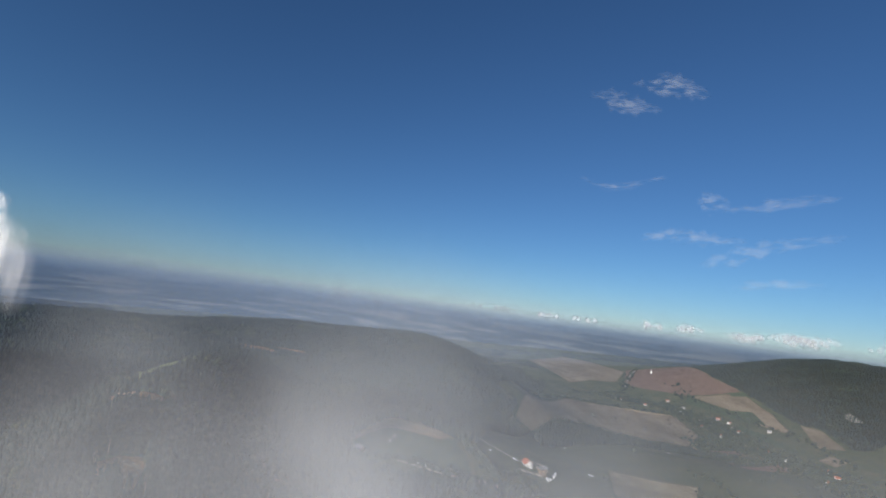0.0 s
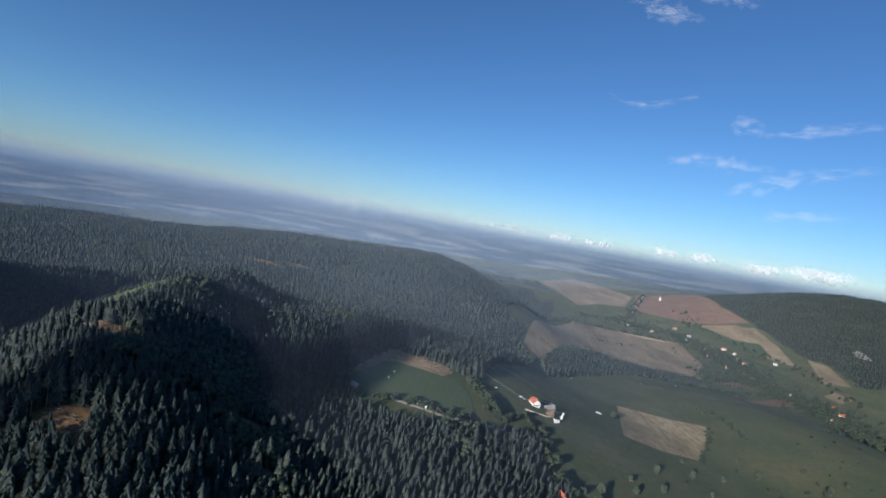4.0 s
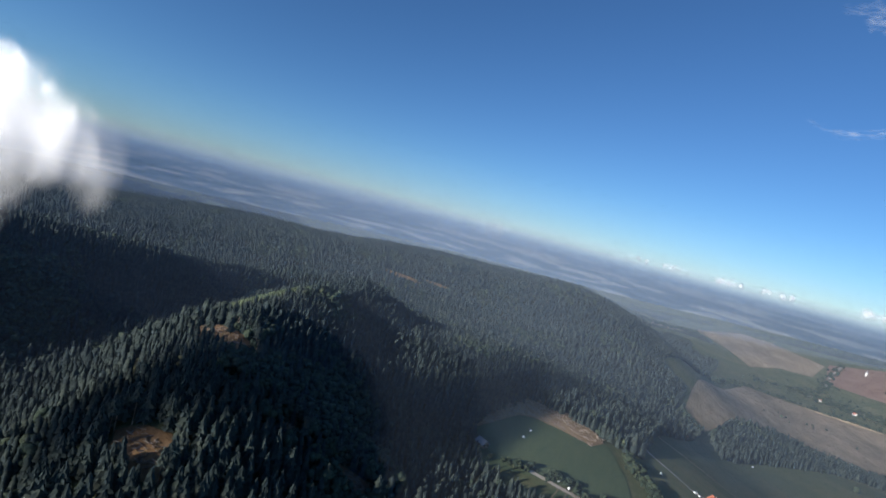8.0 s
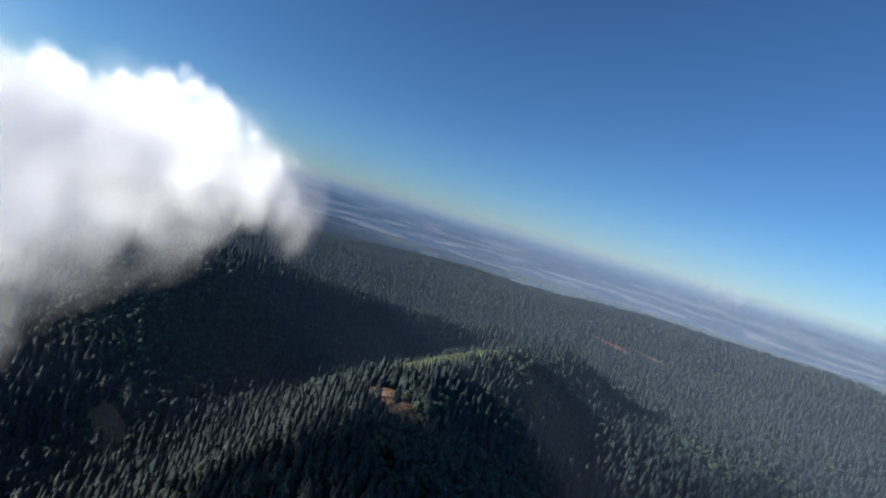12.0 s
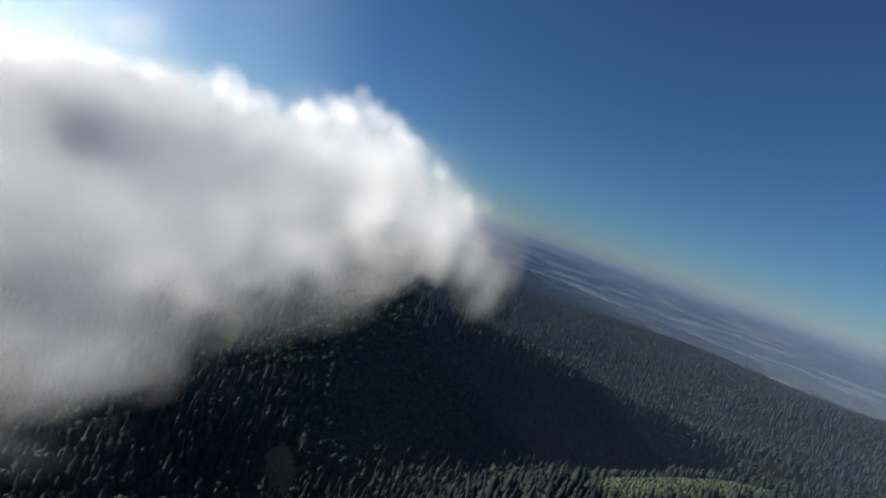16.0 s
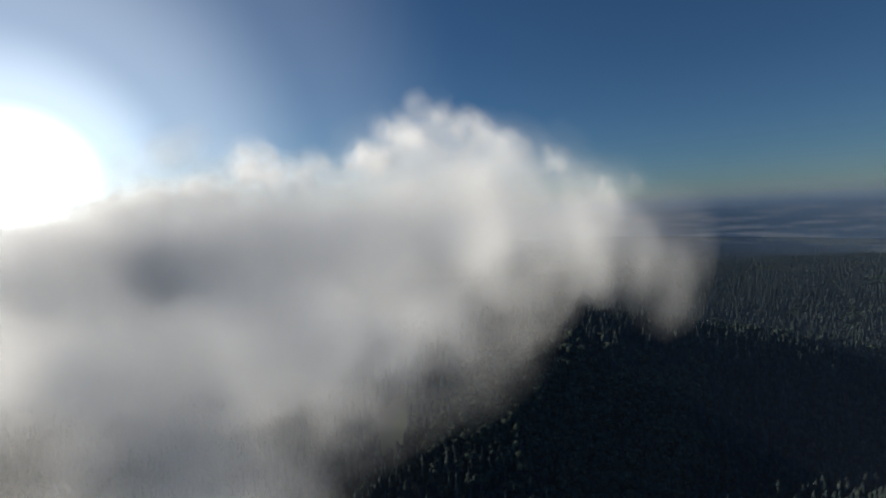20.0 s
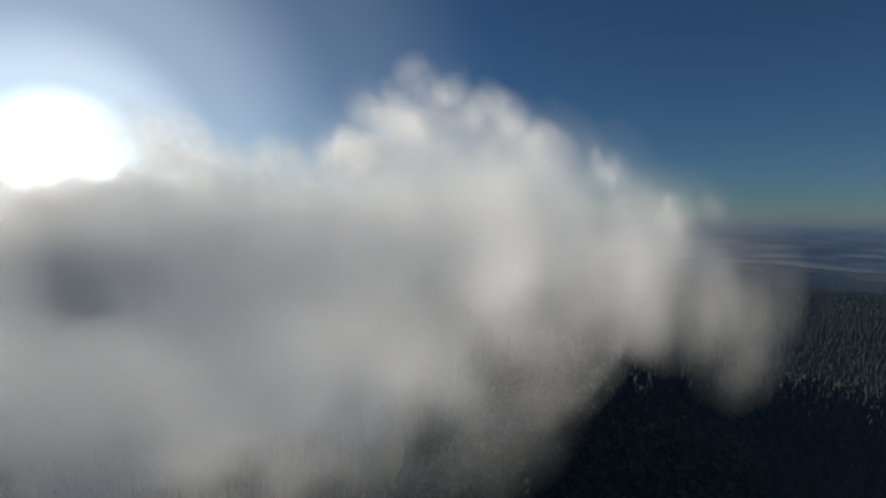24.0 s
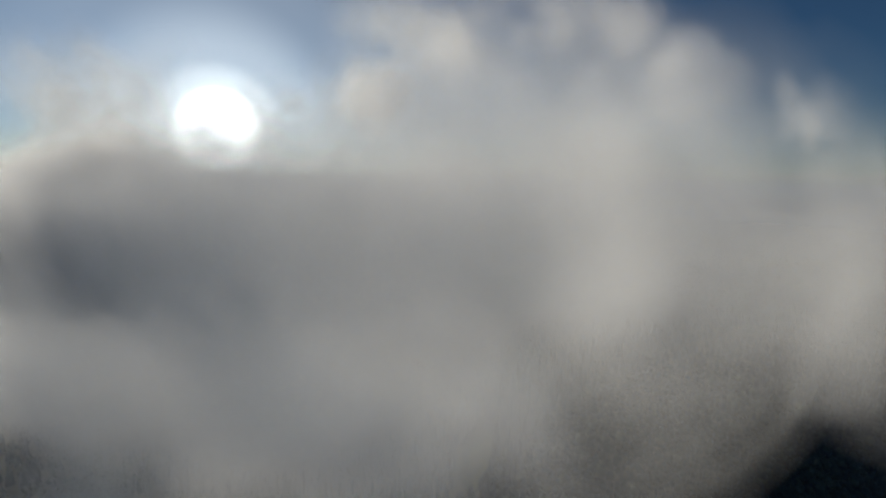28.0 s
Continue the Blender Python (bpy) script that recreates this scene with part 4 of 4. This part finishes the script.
def bale(x_, y_, yaw, first=None):
    if first:
        return copy_thing(first, pose(x_, y_, float(ground(x_, y_)) + 1.4, 90, 0, yaw))
    bm = bmesh.new()
    bmesh.ops.create_cone(bm, cap_ends=True, segments=16, radius1=0.8, radius2=0.8, depth=1.5)
    bmesh.ops.bevel(bm, geom=[e for e in bm.edges if len(e.link_faces) == 2 and e.calc_face_angle(0) > 1], offset=0.12, segments=2, affect="EDGES")
    me_ = bpy.data.meshes.new("hay_bale")
    bm.to_mesh(me_)
    bm.free()
    me_.materials.append(M_BALE)
    ob = tagged(new("hay_bale", me_), "white film-wrapped hay bale on the meadow", "hay bale", "hay bales")
    ob.matrix_world = pose(x_, y_, float(ground(x_, y_)) + 1.4, 90, 0, yaw)
    return ob


first_bale = None
for i, (x_, y_) in enumerate([(90, 530), (92, 532), (94, 529), (215, 648), (219, 651), (222, 652), (-19, 413), (-11, 412), (60, 521), (-53, 441), (-50, 456), (232, 881), (432, 976), (499, 1050), (128, 512), (131, 513), (134, 514)]):
    b_ = bale(x_, y_, i * 50, first_bale)
    first_bale = first_bale or b_


def track(name, path, width, mat, label):
    pts_ = []
    for (xa, ya), (xb, yb) in zip(path, path[1:]):
        n_ = max(2, int(math.hypot(xb - xa, yb - ya) / 8))
        pts_ += [(xa + (xb - xa) * i / n_, ya + (yb - ya) * i / n_) for i in range(n_)]
    pts_.append(path[-1])
    V = []
    for i, (px_, py_) in enumerate(pts_):
        qx, qy = pts_[min(i + 1, len(pts_) - 1)]
        ux, uy = pts_[max(i - 1, 0)]
        ln = math.hypot(qx - ux, qy - uy)
        nx_, ny_ = -(qy - uy) / ln * width / 2, (qx - ux) / ln * width / 2
        for s_ in (-1, 1):
            V.append((px_ + s_ * nx_, py_ + s_ * ny_, float(ground(px_ + s_ * nx_, py_ + s_ * ny_)) + 1.1))
    k_ = np.arange(len(V)).reshape(-1, 2)
    q_ = np.stack([k_[:-1, 0], k_[1:, 0], k_[1:, 1], k_[:-1, 1]], -1)
    tagged(new(name, mesh_of(name, V, None, q_, [mat], True)), label, "track", kind="structure")


track("farm_track", [(-41, 405), (9, 409), (55, 426), (76, 432), (92, 424)], 3.5, M_GRAVEL, "pale gravel farm track")
track("field_path", [(35, 560), (90, 530), (140, 545)], 2.5, M_GRAVEL, "pale path across the meadow")
track("field_path", [(60, 640), (150, 600)], 2.5, M_TAN, "dry grass strip between meadows")
track("village_road", [(786, 2400), (1024, 2294), (1067, 2001), (978, 1533), (1011, 1350), (970, 1137), (920, 1000)], 7, M_GRAVEL, "pale village road between the gardens")
track("country_road", [(942, 2661), (1042, 2912), (1203, 3258)], 8, M_GRAVEL, "country road climbing between fields")
drape("quarry_face", [(1607, 2023), (1635, 2025), (1624, 1964), (1601, 1909), (1577, 1920), (1584, 1976)], M_ROCK, "pale bare rock of a small quarry", 1.5, 12, "quarry")
tz = toward(-22.9, -1.8, 3300)
tower = tagged(new("church_tower"), "slender white tower on a wooded hill", "tower")
part("shaft", box_bm(6, 6, 30), M_WALL, tower)
bm = bmesh.new()
bmesh.ops.create_cone(bm, cap_ends=True, segments=8, radius1=4.5, radius2=0.2, depth=12, matrix=Matrix.Translation((0, 0, 36)))
part("spire", bm, M_SLATE, tower)
tower.matrix_world = pose(tz[0], tz[1], float(ground(tz[0], tz[1])) - 12)


# ---- felled wood, vehicles and crop rows ----
def litter(name, poly, count, size, label, seed):
    """Branches and stems left lying after felling, as one scatter."""
    r = np.random.default_rng(seed)
    xs, ys_ = [p[0] for p in poly], [p[1] for p in poly]
    V, F = [], []
    while len(F) < count * 6:
        px_, py_ = r.uniform(min(xs), max(xs)), r.uniform(min(ys_), max(ys_))
        if not inside(poly, px_, py_):
            continue
        ln, th = r.uniform(*size), r.uniform(0.12, 0.3)
        an, c0 = r.uniform(0, 6.283), len(V)
        ca, sa = math.cos(an), math.sin(an)
        z0 = float(ground(px_, py_)) + 1.25
        for a_ in (-ln / 2, ln / 2):
            for b_, c_ in ((-th, 0), (th, 0), (0, th * 1.8)):
                V.append((px_ + a_ * ca - b_ * sa, py_ + a_ * sa + b_ * ca, z0 + c_ + r.uniform(0, 0.15)))
        F += [(c0, c0 + 1, c0 + 4), (c0, c0 + 4, c0 + 3), (c0 + 1, c0 + 2, c0 + 5), (c0 + 1, c0 + 5, c0 + 4), (c0 + 2, c0, c0 + 3), (c0 + 2, c0 + 3, c0 + 5)]
    tagged(new(name, mesh_of(name, V, F, None, [M_BARK])), label, "felled wood", kind="stuff")


litter("branches", LOGGING, 420, (2.0, 6.0), "scattered pale branches on the logged strip", 1)
for i, (a_, b_, rx_, ry_) in enumerate(CLEARINGS[:7]):
    litter("branches", [(a_ - rx_ * 0.7, b_ - ry_ * 0.6), (a_ + rx_ * 0.7, b_ - ry_ * 0.6), (a_ + rx_ * 0.7, b_ + ry_ * 0.6), (a_ - rx_ * 0.7, b_ + ry_ * 0.6)], 90, (1.5, 4.5), "felled stems and twigs on the clearing", 10 + i)
for i in range(12):
    e = (i + 0.5) / 12
    track("crop_row", [(-22 + 37 * e, 403 + 11 * e), (-30 + 41 * e, 371 + 15 * e)], 0.7, M_TAN if i % 2 else M_GRASS, "faint straight crop row on the plot")


def trailer(x_, y_, yaw, ln, label):
    ob = tagged(new("trailer"), label, "trailer", "trailers in the farmyard")
    bm = box_bm(ln, 2.3, 2.1, (0, 0, 0.7))
    bmesh.ops.bevel(bm, geom=bm.edges[:], offset=0.18, segments=2, affect="EDGES")
    part("body", bm, M_BALE, ob)
    part("drawbar", box_bm(1.4, 0.2, 0.15, (ln / 2 + 0.6, 0, 0.6)), M_DARK, ob)
    part("window", box_bm(1.4, 0.06, 0.7, (0, -1.16, 1.7)), M_DARK, ob)
    for wx in (-0.6, 0.6):
        for wy in (-1.0, 1.0):
            bm = bmesh.new()
            bmesh.ops.create_cone(bm, cap_ends=True, segments=14, radius1=0.36, radius2=0.36, depth=0.24, matrix=Matrix.Translation((wx, wy, 0.36)) @ Euler((math.pi / 2, 0, 0)).to_matrix().to_4x4())
            part("wheel", bm, M_DARK, ob, "black rubber wheel")
    ob.matrix_world = pose(x_, y_, float(ground(x_, y_)), 0, 0, yaw)


trailer(130, 508, 25, 6.5, "long white trailer parked beside the farm wall")
trailer(140, 530, 80, 5.0, "white caravan parked behind the farmhouse")
trailer(145, 545, 75, 4.5, "white caravan standing in the farmyard")
